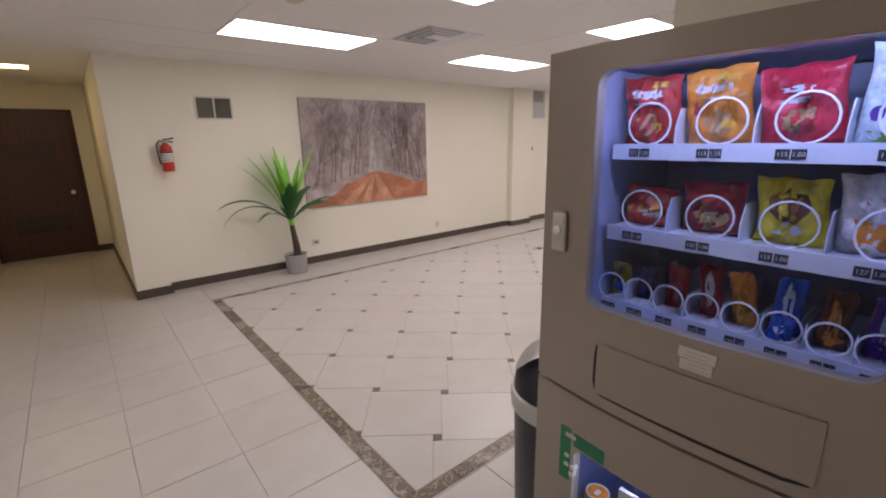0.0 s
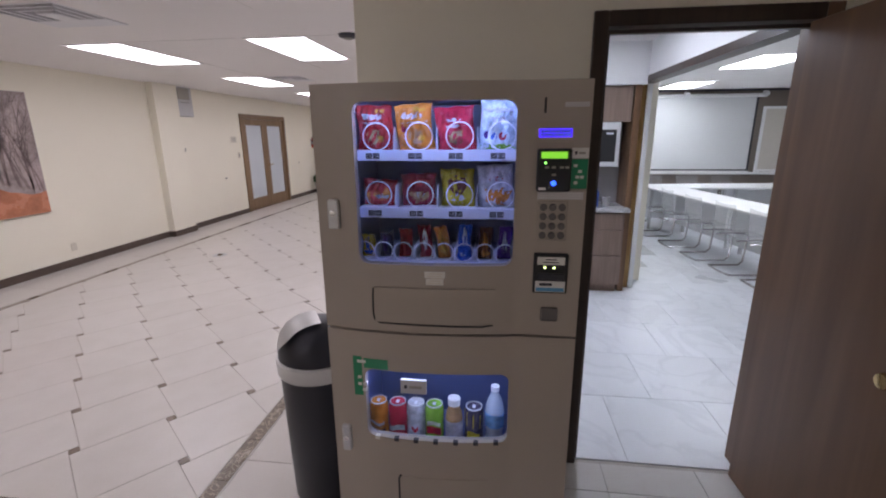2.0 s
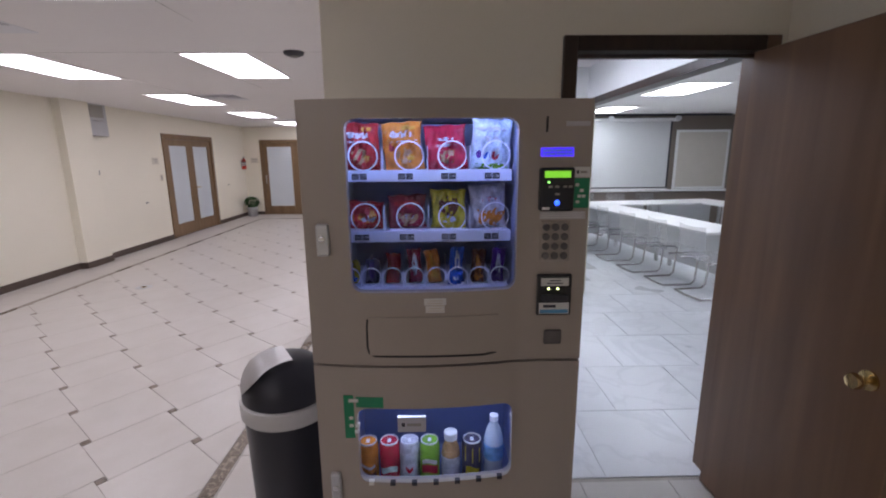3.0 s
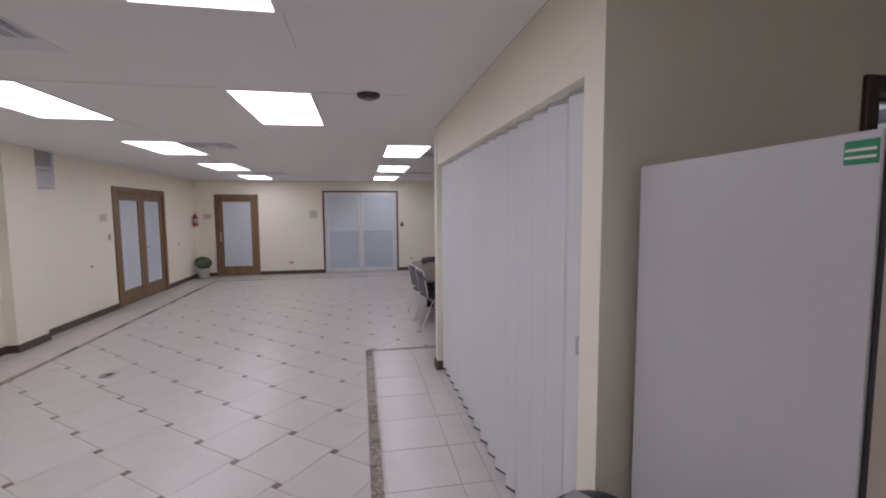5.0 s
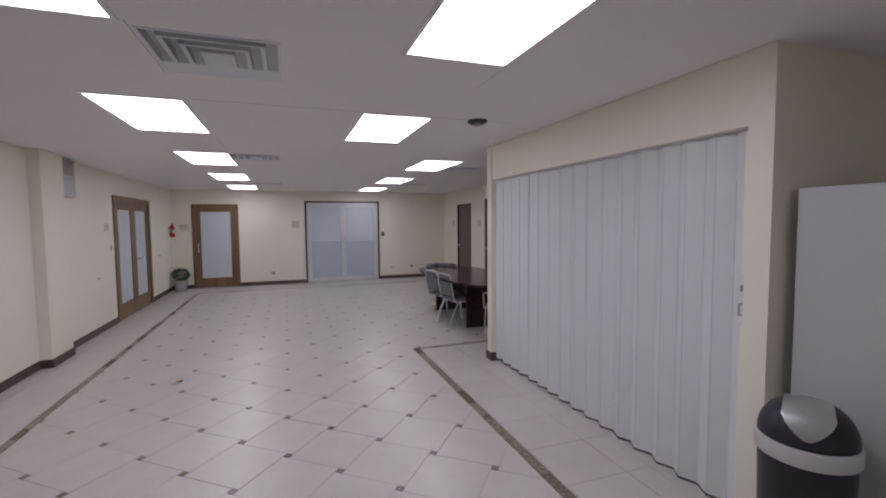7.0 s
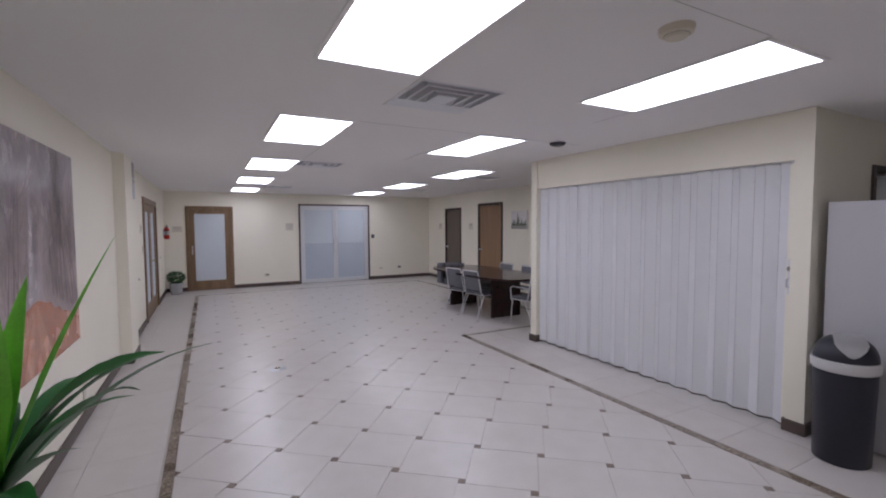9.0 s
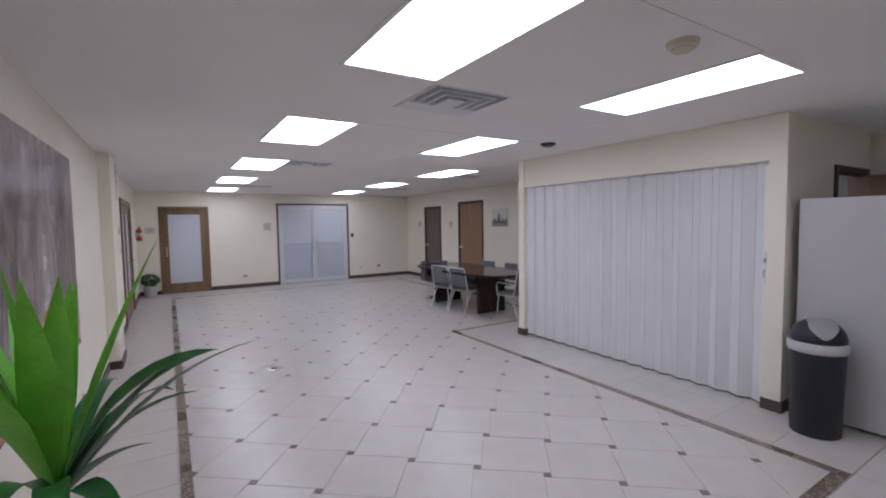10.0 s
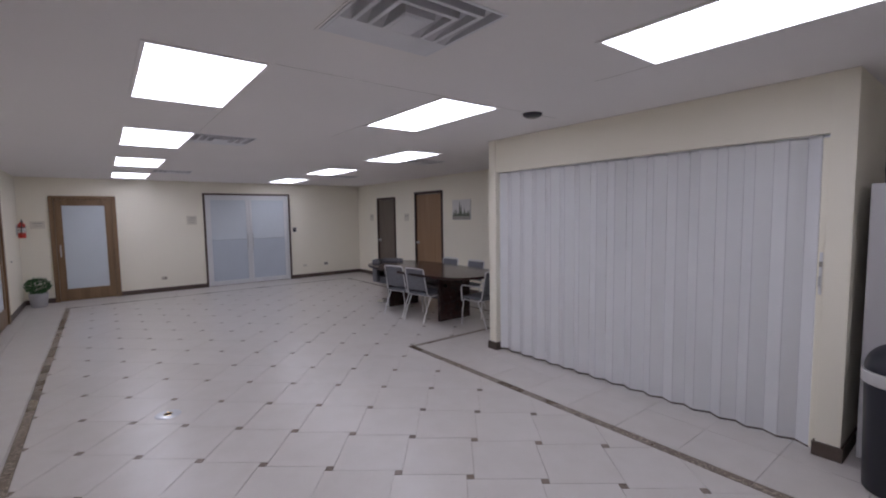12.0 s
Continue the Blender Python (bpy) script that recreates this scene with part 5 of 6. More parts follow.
def extinguisher(x, z, wall_y, label):
    y = wall_y - 0.075
    th = thing("fire_extinguisher", (x, wall_y, z), label, "fire extinguisher")
    bm = bmesh.new()
    lathe(bm, [(0.0, 0.0), (0.052, 0.0), (0.058, 0.012), (0.058, 0.23), (0.050, 0.265), (0.026, 0.285), (0.022, 0.30), (0.0, 0.30)], (x, y, z), 24)
    part("cylinder", bm, M["red"], th, "red enamel cylinder", True)
    bm = bmesh.new()
    lathe(bm, [(0.0587, 0.10), (0.0587, 0.19)], (x, y, z), 24)
    lb = part("label", bm, M["label"], th, "white printed label", True)
    for k in range(3):
        bm = bmesh.new()
        lathe(bm, [(0.0592, 0.118 + 0.024 * k), (0.0592, 0.124 + 0.024 * k)], (x, y, z), 24)
        part("print_line", bm, M["ink"], lb)
    bm = bmesh.new()
    lathe(bm, [(0.0592, 0.198), (0.0605, 0.20), (0.0605, 0.212), (0.0592, 0.214)], (x, y, z), 24)
    part("strap", bm, M["black"], th, "black bracket strap", True)
    boxes("valve", [(x - 0.018, x + 0.018, y - 0.018, y + 0.018, z + 0.30, z + 0.33)], M["steel"], th, "", 0.004)
    bm = bmesh.new()
    tube(bm, [(x - 0.02, y, z + 0.335), (x + 0.03, y, z + 0.338), (x + 0.085, y, z + 0.350)], 0.007, 6)
    tube(bm, [(x - 0.02, y, z + 0.315), (x + 0.03, y, z + 0.315), (x + 0.075, y, z + 0.305)], 0.006, 6)
    part("lever", bm, M["black"], th, "", True)
    bm = bmesh.new()
    tube(bm, [(x - 0.015, y - 0.01, z + 0.31), (x - 0.05, y - 0.02, z + 0.325), (x - 0.082, y - 0.02, z + 0.29), (x - 0.080, y - 0.01, z + 0.20), (x - 0.068, y, z + 0.08)], 0.008, 8)
    part("hose", bm, M["black"], th, "black rubber hose", True)
    boxes("bracket", [(x - 0.02, x + 0.02, y + 0.056, wall_y, z + 0.05, z + 0.25)], M["steel"], th)


extinguisher(0.815, 1.345, 5.70, "red fire extinguisher with a white label on the cream wall")
extinguisher(12.46, 1.33, 5.70, "red fire extinguisher hanging near the far corner")


def wall_grille(x0, x1, z0, z1, y, label):
    th = thing("wall_grille", ((x0 + x1) / 2, y, (z0 + z1) / 2), label, "vent grille")
    f, xm = 0.018, (x0 + x1) / 2
    boxes("backing", [(x0 + f, x1 - f, y - 0.004, y, z0 + f, z1 - f)], M["grille"], th)
    boxes("frame", [(x0, x1, y - 0.016, y, z0, z0 + f), (x0, x1, y - 0.016, y, z1 - f, z1), (x0, x0 + f, y - 0.016, y, z0 + f, z1 - f), (x1 - f, x1, y - 0.016, y, z0 + f, z1 - f), (xm - f / 2, xm + f / 2, y - 0.016, y, z0 + f, z1 - f)], M["socket"], th, "cream frame", 0.002)
    n = 14
    for k in range(n):
        z = z0 + f + (z1 - z0 - 2 * f) * (k + 0.5) / n
        bm = bmesh.new()
        for a, b in ((x0 + f, xm - f / 2), (xm + f / 2, x1 - f)):
            v = [bm.verts.new(p) for p in ((a, y - 0.013, z - 0.006), (b, y - 0.013, z - 0.006), (b, y - 0.004, z + 0.006), (a, y - 0.004, z + 0.006))]
            bm.faces.new(v)
        bmesh.ops.solidify(bm, geom=bm.faces[:], thickness=0.0015)
        part("slat", bm, M["grille"], th)


wall_grille(1.165, 1.555, 1.895, 2.145, 5.70, "grey louvred return air grille with a cream frame")

# metal air box high beside the pilaster
ab = thing("air_box", (7.01, 5.70, 2.27), "grey metal air transfer box high on the wall", "air box")
boxes("case", [(6.835, 7.23, 5.60, 5.70, 2.01, 2.497)], M["vent"], ab, "", 0.004)
boxes("cover", [(6.865, 7.165, 5.594, 5.60, 2.29, 2.48)], M["grille"], ab, "", 0.002)
bm = bmesh.new()
tube(bm, [(6.90, 5.592, 2.24), (7.13, 5.592, 2.24)], 0.012, 8)
part("handle_bar", bm, M["chrome"], ab, "", True)


def plate(name, axis, a, face, z, w, h, material, label, category, toward, depth=0.008, marks=()):
    """A small plate on a wall: switches, sockets, door signs. toward: -1 or +1, the way it faces along the axis."""
    at = (face, a, z) if axis == "x" else (a, face, z)
    th = thing(name, at, label, category)
    r = lambda da, dz, ww, hh, d0, d1: ((min(face + toward * d0, face + toward * d1), max(face + toward * d0, face + toward * d1), a + da - ww / 2, a + da + ww / 2, z + dz - hh / 2, z + dz + hh / 2) if axis == "x"
                                        else (a + da - ww / 2, a + da + ww / 2, min(face + toward * d0, face + toward * d1), max(face + toward * d0, face + toward * d1), z + dz - hh / 2, z + dz + hh / 2))
    boxes("plate", [r(0, 0, w, h, 0, depth)], material, th, "", 0.0015)
    for nm, da, dz, ww, hh, mt in marks:
        boxes(nm, [r(da, dz, ww, hh, depth, depth + 0.003)], M[mt], th)
    return th


SOCK = (("socket", -0.022, 0, 0.03, 0.028, "ink"), ("socket", 0.022, 0, 0.03, 0.028, "grille"))
plate("wall_socket", "y", 2.43, 5.70, 0.29, 0.11, 0.07, M["socket"], "ivory wall socket plate low on the wall", "socket", -1, marks=(("socket", 0, 0, 0.035, 0.03, "ink"),))
plate("wall_socket", "y", 4.58, 5.70, 0.25, 0.075, 0.10, M["socket"], "blank ivory wall plate low on the wall", "socket", -1)
plate("wall_socket", "y", 1.56, 5.70, 0.33, 0.075, 0.11, M["wall"], "painted-over blank wall plate", "socket", -1)
plate("thermostat", "y", 6.97, 5.70, 1.43, 0.05, 0.07, M["black"], "small dark thermostat on the cream wall", "thermostat", -1, 0.02, (("dial", 0, 0.01, 0.03, 0.02, "grille"),))
plate("light_switch", "y", 8.66, 5.70, 1.27, 0.075, 0.12, M["beige"], "beige light switch beside the oak double door", "light switch", -1, marks=(("rocker", 0, 0, 0.03, 0.055, "grille"),))
plate("door_sign", "y", 8.52, 5.70, 1.60, 0.20, 0.13, M["socket"], "pale beige door sign beside the oak double door", "sign", -1, marks=(("print_line", 0, 0.025, 0.14, 0.012, "grille"), ("print_line", 0, -0.015, 0.10, 0.012, "grille")))
plate("wall_socket", "y", 8.10, 5.70, 0.83, 0.07, 0.03, M["grille"], "small grey wall plate", "socket", -1)
plate("wall_socket", "y", 11.55, 5.70, 0.95, 0.07, 0.03, M["grille"], "small grey wall plate", "socket", -1)
plate("door_sign", "x", 5.42, 12.72, 1.57, 0.22, 0.15, M["socket"], "pale beige door sign beside the single door", "sign", -1, marks=(("print_line", 0, 0.03, 0.15, 0.014, "grille"), ("print_line", 0, -0.02, 0.11, 0.012, "grille")))
plate("door_sign", "x", 2.75, 12.72, 1.61, 0.21, 0.21, M["socket"], "pale beige square sign beside the aluminium door", "sign", -1, marks=(("print_line", 0, 0.05, 0.14, 0.014, "grille"), ("print_line", 0, 0.0, 0.15, 0.012, "grille"), ("print_line", 0, -0.05, 0.10, 0.012, "grille")))
plate("card_panel", "x", 0.35, 12.72, 1.31, 0.085, 0.11, M["ink"], "dark entry panel beside the aluminium door", "panel", -1, 0.02, (("button", 0, 0.015, 0.04, 0.03, "grille"),))
plate("wall_socket", "x", 3.36, 12.72, 0.31, 0.12, 0.08, M["beige"], "beige wall socket low on the end wall", "socket", -1, marks=SOCK)
plate("wall_socket", "x", 0.10, 12.72, 0.33, 0.10, 0.06, M["socket"], "ivory wall socket low on the end wall", "socket", -1)
plate("wall_socket", "x", -0.50, 12.72, 0.34, 0.10, 0.07, M["grille"], "dark wall socket low on the end wall", "socket", -1, marks=SOCK)
plate("door_sign", "y", 11.90, -1.55, 1.60, 0.20, 0.18, M["socket"], "pale door sign beside an office door", "sign", 1, marks=(("print_line", 0, 0.03, 0.14, 0.014, "grille"),))
plate("door_sign", "y", 10.14, -1.55, 1.60, 0.20, 0.18, M["socket"], "pale door sign beside an office door", "sign", 1, marks=(("print_line", 0, 0.03, 0.14, 0.014, "grille"),))

# small framed painting: dark trees over a pale sky
pt = thing("small_picture", (8.03, -1.55, 1.75), "small picture of dark trees under a pale sky", "picture")
boxes("canvas", [(7.74, 8.32, -1.55, -1.53, 1.535, 1.955)], M["label"], pt, "", 0.002)
bm = bmesh.new()
rnd = random.Random(9)
for k in range(11):
    x = 7.78 + 0.05 * k
    h = rnd.uniform(0.10, 0.22) + (0.12 if k in (5, 6) else 0)
    bm.faces.new([bm.verts.new(p) for p in ((x - 0.03, -1.5293, 1.60), (x + 0.03, -1.5293, 1.60), (x + 0.016, -1.5293, 1.60 + h * 0.6), (x, -1.5293, 1.60 + h), (x - 0.018, -1.5293, 1.60 + h * 0.5))])
part("tree_print", bm, mat("muted_green_print", (0.10, 0.12, 0.08), 0.6, var=0.4, scale=30), pt)
boxes("meadow_print", [(7.745, 8.315, -1.5298, -1.5290, 1.54, 1.615)], M["grille"], pt)

# clipped bush in the far corner
bs = thing("potted_bush", (12.36, 5.46, 0), "clipped round green bush in a pale grey pot", "potted plant")
bm = bmesh.new()
lathe(bm, [(0.0, 0.0), (0.115, 0.0), (0.12, 0.006), (0.15, 0.25), (0.15, 0.265), (0.14, 0.265), (0.13, 0.24), (0.0, 0.235)], (12.36, 5.46, 0), 28)
part("pot", bm, M["pot"], bs, "", True)
bm = bmesh.new()
rnd = random.Random(3)
for k in range(1500):
    d = Vector((rnd.gauss(0, 1), rnd.gauss(0, 1), rnd.gauss(0, 1))).normalized()
    r = 0.175 * rnd.uniform(0.72, 1.05)
    c = Vector((12.36, 5.46, 0.40)) + Vector((d.x * r * 1.08, d.y * r * 1.08, d.z * r * 0.9))
    a = d.cross(Vector((rnd.random(), rnd.random(), rnd.random()))).normalized()
    b = (d * rnd.uniform(0.3, 1) + a.cross(d) * rnd.uniform(-1, 1)).normalized()
    s = rnd.uniform(0.014, 0.024)
    bm.faces.new([bm.verts.new(c + q) for q in (-a * s * 0.5, b * s, a * s * 0.5, -b * s * 0.6)])
part("crown", bm, M["bush"], bs, "dense small-leaved crown")


fo = thing("floor_outlet", (5.25, 4.08, 0.0), "round metal outlet cover set in the tile floor", "floor outlet")
bm = bmesh.new()
lathe(bm, [(0.0, 0.005), (0.088, 0.005), (0.095, 0.003), (0.098, 0.0002)], (5.25, 4.08, 0), 32)
part("cover", bm, M["steel"], fo, "", True)
bm = bmesh.new()
lathe(bm, [(0.026, 0.0052), (0.030, 0.0068), (0.034, 0.0052)], (5.25, 4.08, 0), 24)
part("ring", bm, M["brass"], fo)

# ---- ceiling fittings ----
# slot walls take a darker grey that stands for shade inside the duct
M["throat"] = mat("shaded_slot_grey", (0.50, 0.50, 0.53), 0.6, 0.0, var=0.1)
M["louvre"] = mat("pale_louvre_metal", (0.74, 0.75, 0.78), 0.45, 0.0, var=0.05)


def diffuser(x, y, half=VENT_HALF):
    """Sloping blades on three sides of a recessed neck, a flat plate on the fourth."""
    th = thing("ceiling_vent", (x, y, CEIL), "square pale metal ceiling air diffuser with stepped louvres", "ceiling vent", "ceiling vents")
    h, f = half - 0.012, half + 0.004
    boxes("frame", [(x - f, x + f, y - f, y - h, CEIL - 0.005, CEIL - 0.0005), (x - f, x + f, y + h, y + f, CEIL - 0.005, CEIL - 0.0005), (x - f, x - h, y - h, y + h, CEIL - 0.005, CEIL - 0.0005)], M["louvre"], th, "narrow pale frame", 0.001)
    boxes("face_plate", [(x + 0.12, x + f, y - h, y + h, CEIL - 0.005, CEIL - 0.0005)], M["louvre"], th, "flat pale plate", 0.001)
    for k in range(3):
        d = 0.078 * k
        # a slot, greyed for the shade of an open duct, that runs round three sides and shallows out towards the plate,
        # then a flat ribbon
        for nm, prof, mt, lb in (("slot", ((0.0, -0.003), (0.004, 0.036), (0.050, 0.038), (0.056, -0.003)), "throat", "slot darkened in colour for the duct's shade"), ("louvre", ((0.056, -0.003), (0.060, -0.006), (0.078, -0.003)), "louvre", "")):
            bm = bmesh.new()
            rows = []
            for inset, z in prof:
                a = h - d - inset
                e = min(0.06, a * 0.5)
                # the -y arm is kept shallow so that its shade stays weak
                rows.append([bm.verts.new((x + px, y + py, CEIL + q)) for px, py, q in ((0.12, -a, -0.003), (e, -a, min(z, 0.012)), (-a, -a, z), (-a, a, z), (e, a, z), (0.12, a, -0.003))])
            for p, q in zip(rows, rows[1:]):
                for i in range(5):
                    bm.faces.new((p[i], p[i + 1], q[i + 1], q[i]))
            part(nm, bm, M[mt], th, lb)
    c = h - 0.234
    boxes("core_plate", [(x - c, x + 0.12, y - c, y + c, CEIL - 0.0045, CEIL - 0.002)], M["louvre"], th, "flat pale plate")
    boxes("housing", [(x - h, x + h, y - h, y + h, CEIL + 0.045, CEIL + 0.06)], M["vent"], th)


for x, y in VENTS:
    diffuser(x, y)
sm = thing("smoke_detector", (1.22, 2.88, CEIL), "round beige smoke detector on the ceiling", "smoke detector")
bm = bmesh.new()
lathe(bm, [(0.0, -0.045), (0.045, -0.045), (0.052, -0.035), (0.070, -0.028), (0.075, -0.006), (0.075, 0.0)], (1.22, 2.88, CEIL), 28)
part("body", bm, M["beige"], sm, "", True)
bm = bmesh.new()
lathe(bm, [(0.053, -0.036), (0.055, -0.034), (0.055, -0.030)], (1.22, 2.88, CEIL), 28)
part("vent_ring", bm, M["grille"], sm)
sp = thing("ceiling_detector", (3.56, 1.42, CEIL), "dark round detector on the ceiling", "detector")
bm = bmesh.new()
lathe(bm, [(0.0, -0.035), (0.05, -0.033), (0.078, -0.020), (0.085, 0.0)], (3.56, 1.42, CEIL), 28)
part("body", bm, M["ink"], sp, "", True)
bm = bmesh.new()
lathe(bm, [(0.030, -0.0345), (0.034, -0.040), (0.038, -0.0345)], (3.56, 1.42, CEIL), 24)
part("ring", bm, M["grille"], sp)
# hairline joints of the ceiling boards, and a shadow line drawn over the partition header
bm = bmesh.new()
for x0, x1, y0, y1 in ((2.30, 2.98, 3.60, 3.602), (2.30, 2.70, 1.80, 1.8018), (3.56, 3.562, 1.10, 1.80), (4.77, 5.5, 2.41, 2.4118), (0.2, 1.07, 4.235, 4.2365), (4.79, 6.0, 3.61, 3.612), (1.07, 1.072, 2.4, 3.6), (3.55, 3.552, 2.41, 3.6), (1.57, 4.83, 0.7305, 0.7335), (0.2, 2.0, 5.0, 5.0015)):
    box(bm, x0, x1, y0, y1, CEIL - 0.0012, CEIL)
structure("trim_ceiling_joint", bm, M["grille"], "hairline joints between ceiling boards and a drawn shadow line over the partition header", "ceiling joint")

# ---- meeting table and chairs ----
TX, TY = 7.05, 0.07
tb = thing("meeting_table", (TX, TY, 0), "dark mahogany boat-shaped meeting table on slab legs", "table")
bm = bmesh.new()
pts = []
for k in range(48):
    a = 2 * math.pi * k / 48
    c, s = math.cos(a), math.sin(a)
    pts.append((TX + 1.45 * math.copysign(abs(c) ** 0.55, c), TY + 0.62 * math.copysign(abs(s) ** 0.7, s)))
prism(bm, pts, 0.715, 0.75)
bmesh.ops.bevel(bm, geom=[e for e in bm.edges if abs(e.verts[0].co.z - e.verts[1].co.z) < 1e-6 and abs(e.verts[0].co.z - 0.75) < 1e-4], offset=0.006, segments=2, affect="EDGES")
part("tabletop", bm, M["mahogany"], tb, "polished mahogany top")
for x in (6.32, 7.79):
    boxes("slab_leg", [(x - 0.025, x + 0.025, TY - 0.30, TY + 0.32, 0.0, 0.715)], M["mahogany"], tb, "", 0.004)
boxes("modesty_panel", [(6.345, 7.765, TY - 0.012, TY + 0.012, 0.25, 0.70)], M["mahogany"], tb)


def stacking_chair(at, turn, arms, label):
    """A silver tube chair with grey padding; it faces +x before the turn."""
    th = thing("stacking_chair", (0, 0, 0), label, "chair", "chairs round the meeting table")
    for s in (-1, 1):
        y = 0.23 * s
        bm = bmesh.new()
        tube(bm, [(0.22, y, 0.012), (0.20, y, 0.25), (0.17, y, 0.43), (-0.14, y, 0.42), (-0.20, y, 0.47), (-0.27, y * 0.96, 0.86), (-0.275, y * 0.85, 0.88)], 0.0100, 8)
        part("side_frame", bm, M["silver"], th, "", True)
        bm = bmesh.new()
        tube(bm, [(-0.12, y, 0.42), (-0.22, y, 0.22), (-0.30, y, 0.012)], 0.0100, 8)
        part("back_leg", bm, M["silver"], th, "", True)
        if arms:
            bm = bmesh.new()
            tube(bm, [(0.19, y * 1.08, 0.40), (0.20, y * 1.12, 0.62), (0.16, y * 1.12, 0.655), (-0.16, y * 1.12, 0.655), (-0.235, y, 0.64)], 0.0100, 8)
            part("armrest", bm, M["silver"], th, "", True)
    bm = bmesh.new()
    tube(bm, [(-0.275, -0.196, 0.88), (-0.285, 0, 0.885), (-0.275, 0.196, 0.88)], 0.0100, 8)
    part("top_rail", bm, M["silver"], th, "", True)
    bm = bmesh.new()
    tube(bm, [(-0.17, -0.23, 0.43), (-0.17, 0.23, 0.43)], 0.009, 8)
    part("cross_rail", bm, M["silver"], th, "", True)
    bm = bmesh.new()
    box(bm, -0.20, 0.22, -0.215, 0.215, 0.435, 0.478, 0.018, 3)
    part("seat", bm, M["fabric"], th, "grey fabric seat", True)
    bm = bmesh.new()
    box(bm, -0.016, 0.016, -0.205, 0.205, 0.0, 0.35, 0.012, 3)
    bmesh.ops.transform(bm, matrix=Matrix.Translation((-0.205, 0, 0.52)) @ Matrix.Rotation(radians(-10), 4, "Y"), verts=bm.verts)
    part("backrest", bm, M["fabric"], th, "grey fabric backrest", True)
    th.matrix_basis = pose(*at, 0, 0, turn) @ Matrix.Scale(0.94, 4)
    return th


LBL = "grey fabric chair with a silver tube frame at the meeting table"
c0 = stacking_chair((6.60, 0.42, 0), -82, False, LBL)
copy_thing(c0, pose(7.16, 0.46, 0, 0, 0, -78))
copy_thing(c0, pose(7.45, -0.52, 0, 0, 0, 92))
copy_thing(c0, pose(6.75, -0.52, 0, 0, 0, 88))
stacking_chair((5.72, 0.04, 0), 6, True, "grey fabric armchair with a silver tube frame at the table's end")
# padded tub chair at the far end
tc = thing("tub_chair", (8.30, 0.10, 0), "grey padded tub chair on a chrome pedestal base", "chair", "chairs round the meeting table")
bm = bmesh.new()
pts_o = [(8.30 + 0.30 * math.cos(a), 0.10 + 0.30 * math.sin(a)) for a in (radians(-105 + 210 * k / 18) for k in range(19))]
pts_i = [(8.30 + 0.22 * math.cos(a), 0.10 + 0.22 * math.sin(a)) for a in (radians(105 - 210 * k / 18) for k in range(19))]
n = len(pts_o)
for k in range(n - 1):
    quad = [pts_o[k], pts_o[k + 1], pts_i[n - 2 - k], pts_i[n - 1 - k]]
    prism(bm, quad, 0.40, 0.80)
bmesh.ops.remove_doubles(bm, verts=bm.verts, dist=0.0005)
part("backrest", bm, M["fabric"], tc, "wrapped padded back", True)
bm = bmesh.new()
lathe(bm, [(0.0, 0.36), (0.21, 0.37), (0.22, 0.40), (0.21, 0.46), (0.20, 0.485), (0.0, 0.49)], (8.28, 0.10, 0), 24)
part("seat", bm, M["fabric"], tc, "", True)
bm = bmesh.new()
lathe(bm, [(0.0, 0.0), (0.23, 0.0), (0.23, 0.012), (0.04, 0.03), (0.03, 0.06), (0.03, 0.36), (0.0, 0.36)], (8.30, 0.10, 0), 24)
part("pedestal", bm, M["chrome"], tc, "", True)

# ---- kitchenette seen through the open door ----
cab = thing("base_cabinet", (4.43, -0.38, 0), "walnut kitchenette base cabinet with drawers", "cabinet")
boxes("carcass", [(4.225, 4.655, -1.20, 0.45, 0.09, 0.88)], M["cabinet"], cab, "", 0.002)
boxes("plinth", [(4.28, 4.655, -1.18, 0.45, 0.0, 0.09)], M["cabinet"], cab)
for k in range(3):
    a = -1.185 + 0.545 * k
    for z0, z1 in ((0.70, 0.865), (0.42, 0.69), (0.11, 0.41)):
        dr = boxes("drawer_front", [(4.207, 4.224, a, a + 0.53, z0, z1)], M["cabinet"], cab, "", 0.002)
        if z0 < 0.6:
            boxes("recess", [(4.205, 4.2085, a + 0.05, a + 0.48, z0 + 0.05, z1 - 0.05)], M["cabinet"], dr, "", 0.0008)
ct = thing("countertop", (4.42, -0.38, 0.88), "pale speckled stone countertop on the kitchenette cabinet", "countertop")
boxes("slab", [(4.17, 4.655, -1.235, 0.50, 0.88, 0.92)], M["counter"], ct, "", 0.004)
uc = thing("wall_cabinet", (4.5, -0.38, 1.78), "walnut wall cabinet over the microwave", "cabinet")
boxes("carcass", [(4.335, 4.655, -1.20, 0.45, 1.775, 2.12)], M["cabinet"], uc)
for k in range(3):
    a = -1.195 + 0.55 * k
    boxes("door", [(4.316, 4.334, a, a + 0.54, 1.78, 2.115)], M["cabinet"], uc, "", 0.002)
mw = thing("microwave", (4.48, -0.85, 1.33), "white microwave oven with a dark window under the wall cabinet", "microwave")
bm = bmesh.new()
box(bm, 4.30, 4.655, -1.105, -0.56, 1.335, 1.774, 0.006, 2)
part("case", bm, M["alu"], mw, "white case")
boxes("door", [(4.288, 4.2995, -1.095, -0.70, 1.345, 1.765)], M["alu"], mw, "", 0.003)
boxes("window", [(4.284, 4.288, -1.06, -0.735, 1.385, 1.70)], M["black"], mw, "dark window")
boxes("display", [(4.282, 4.284, -1.03, -0.96, 1.655, 1.672)], M["shelf"], mw)
boxes("control_panel", [(4.288, 4.2995, -0.695, -0.57, 1.345, 1.765)], M["black"], mw)
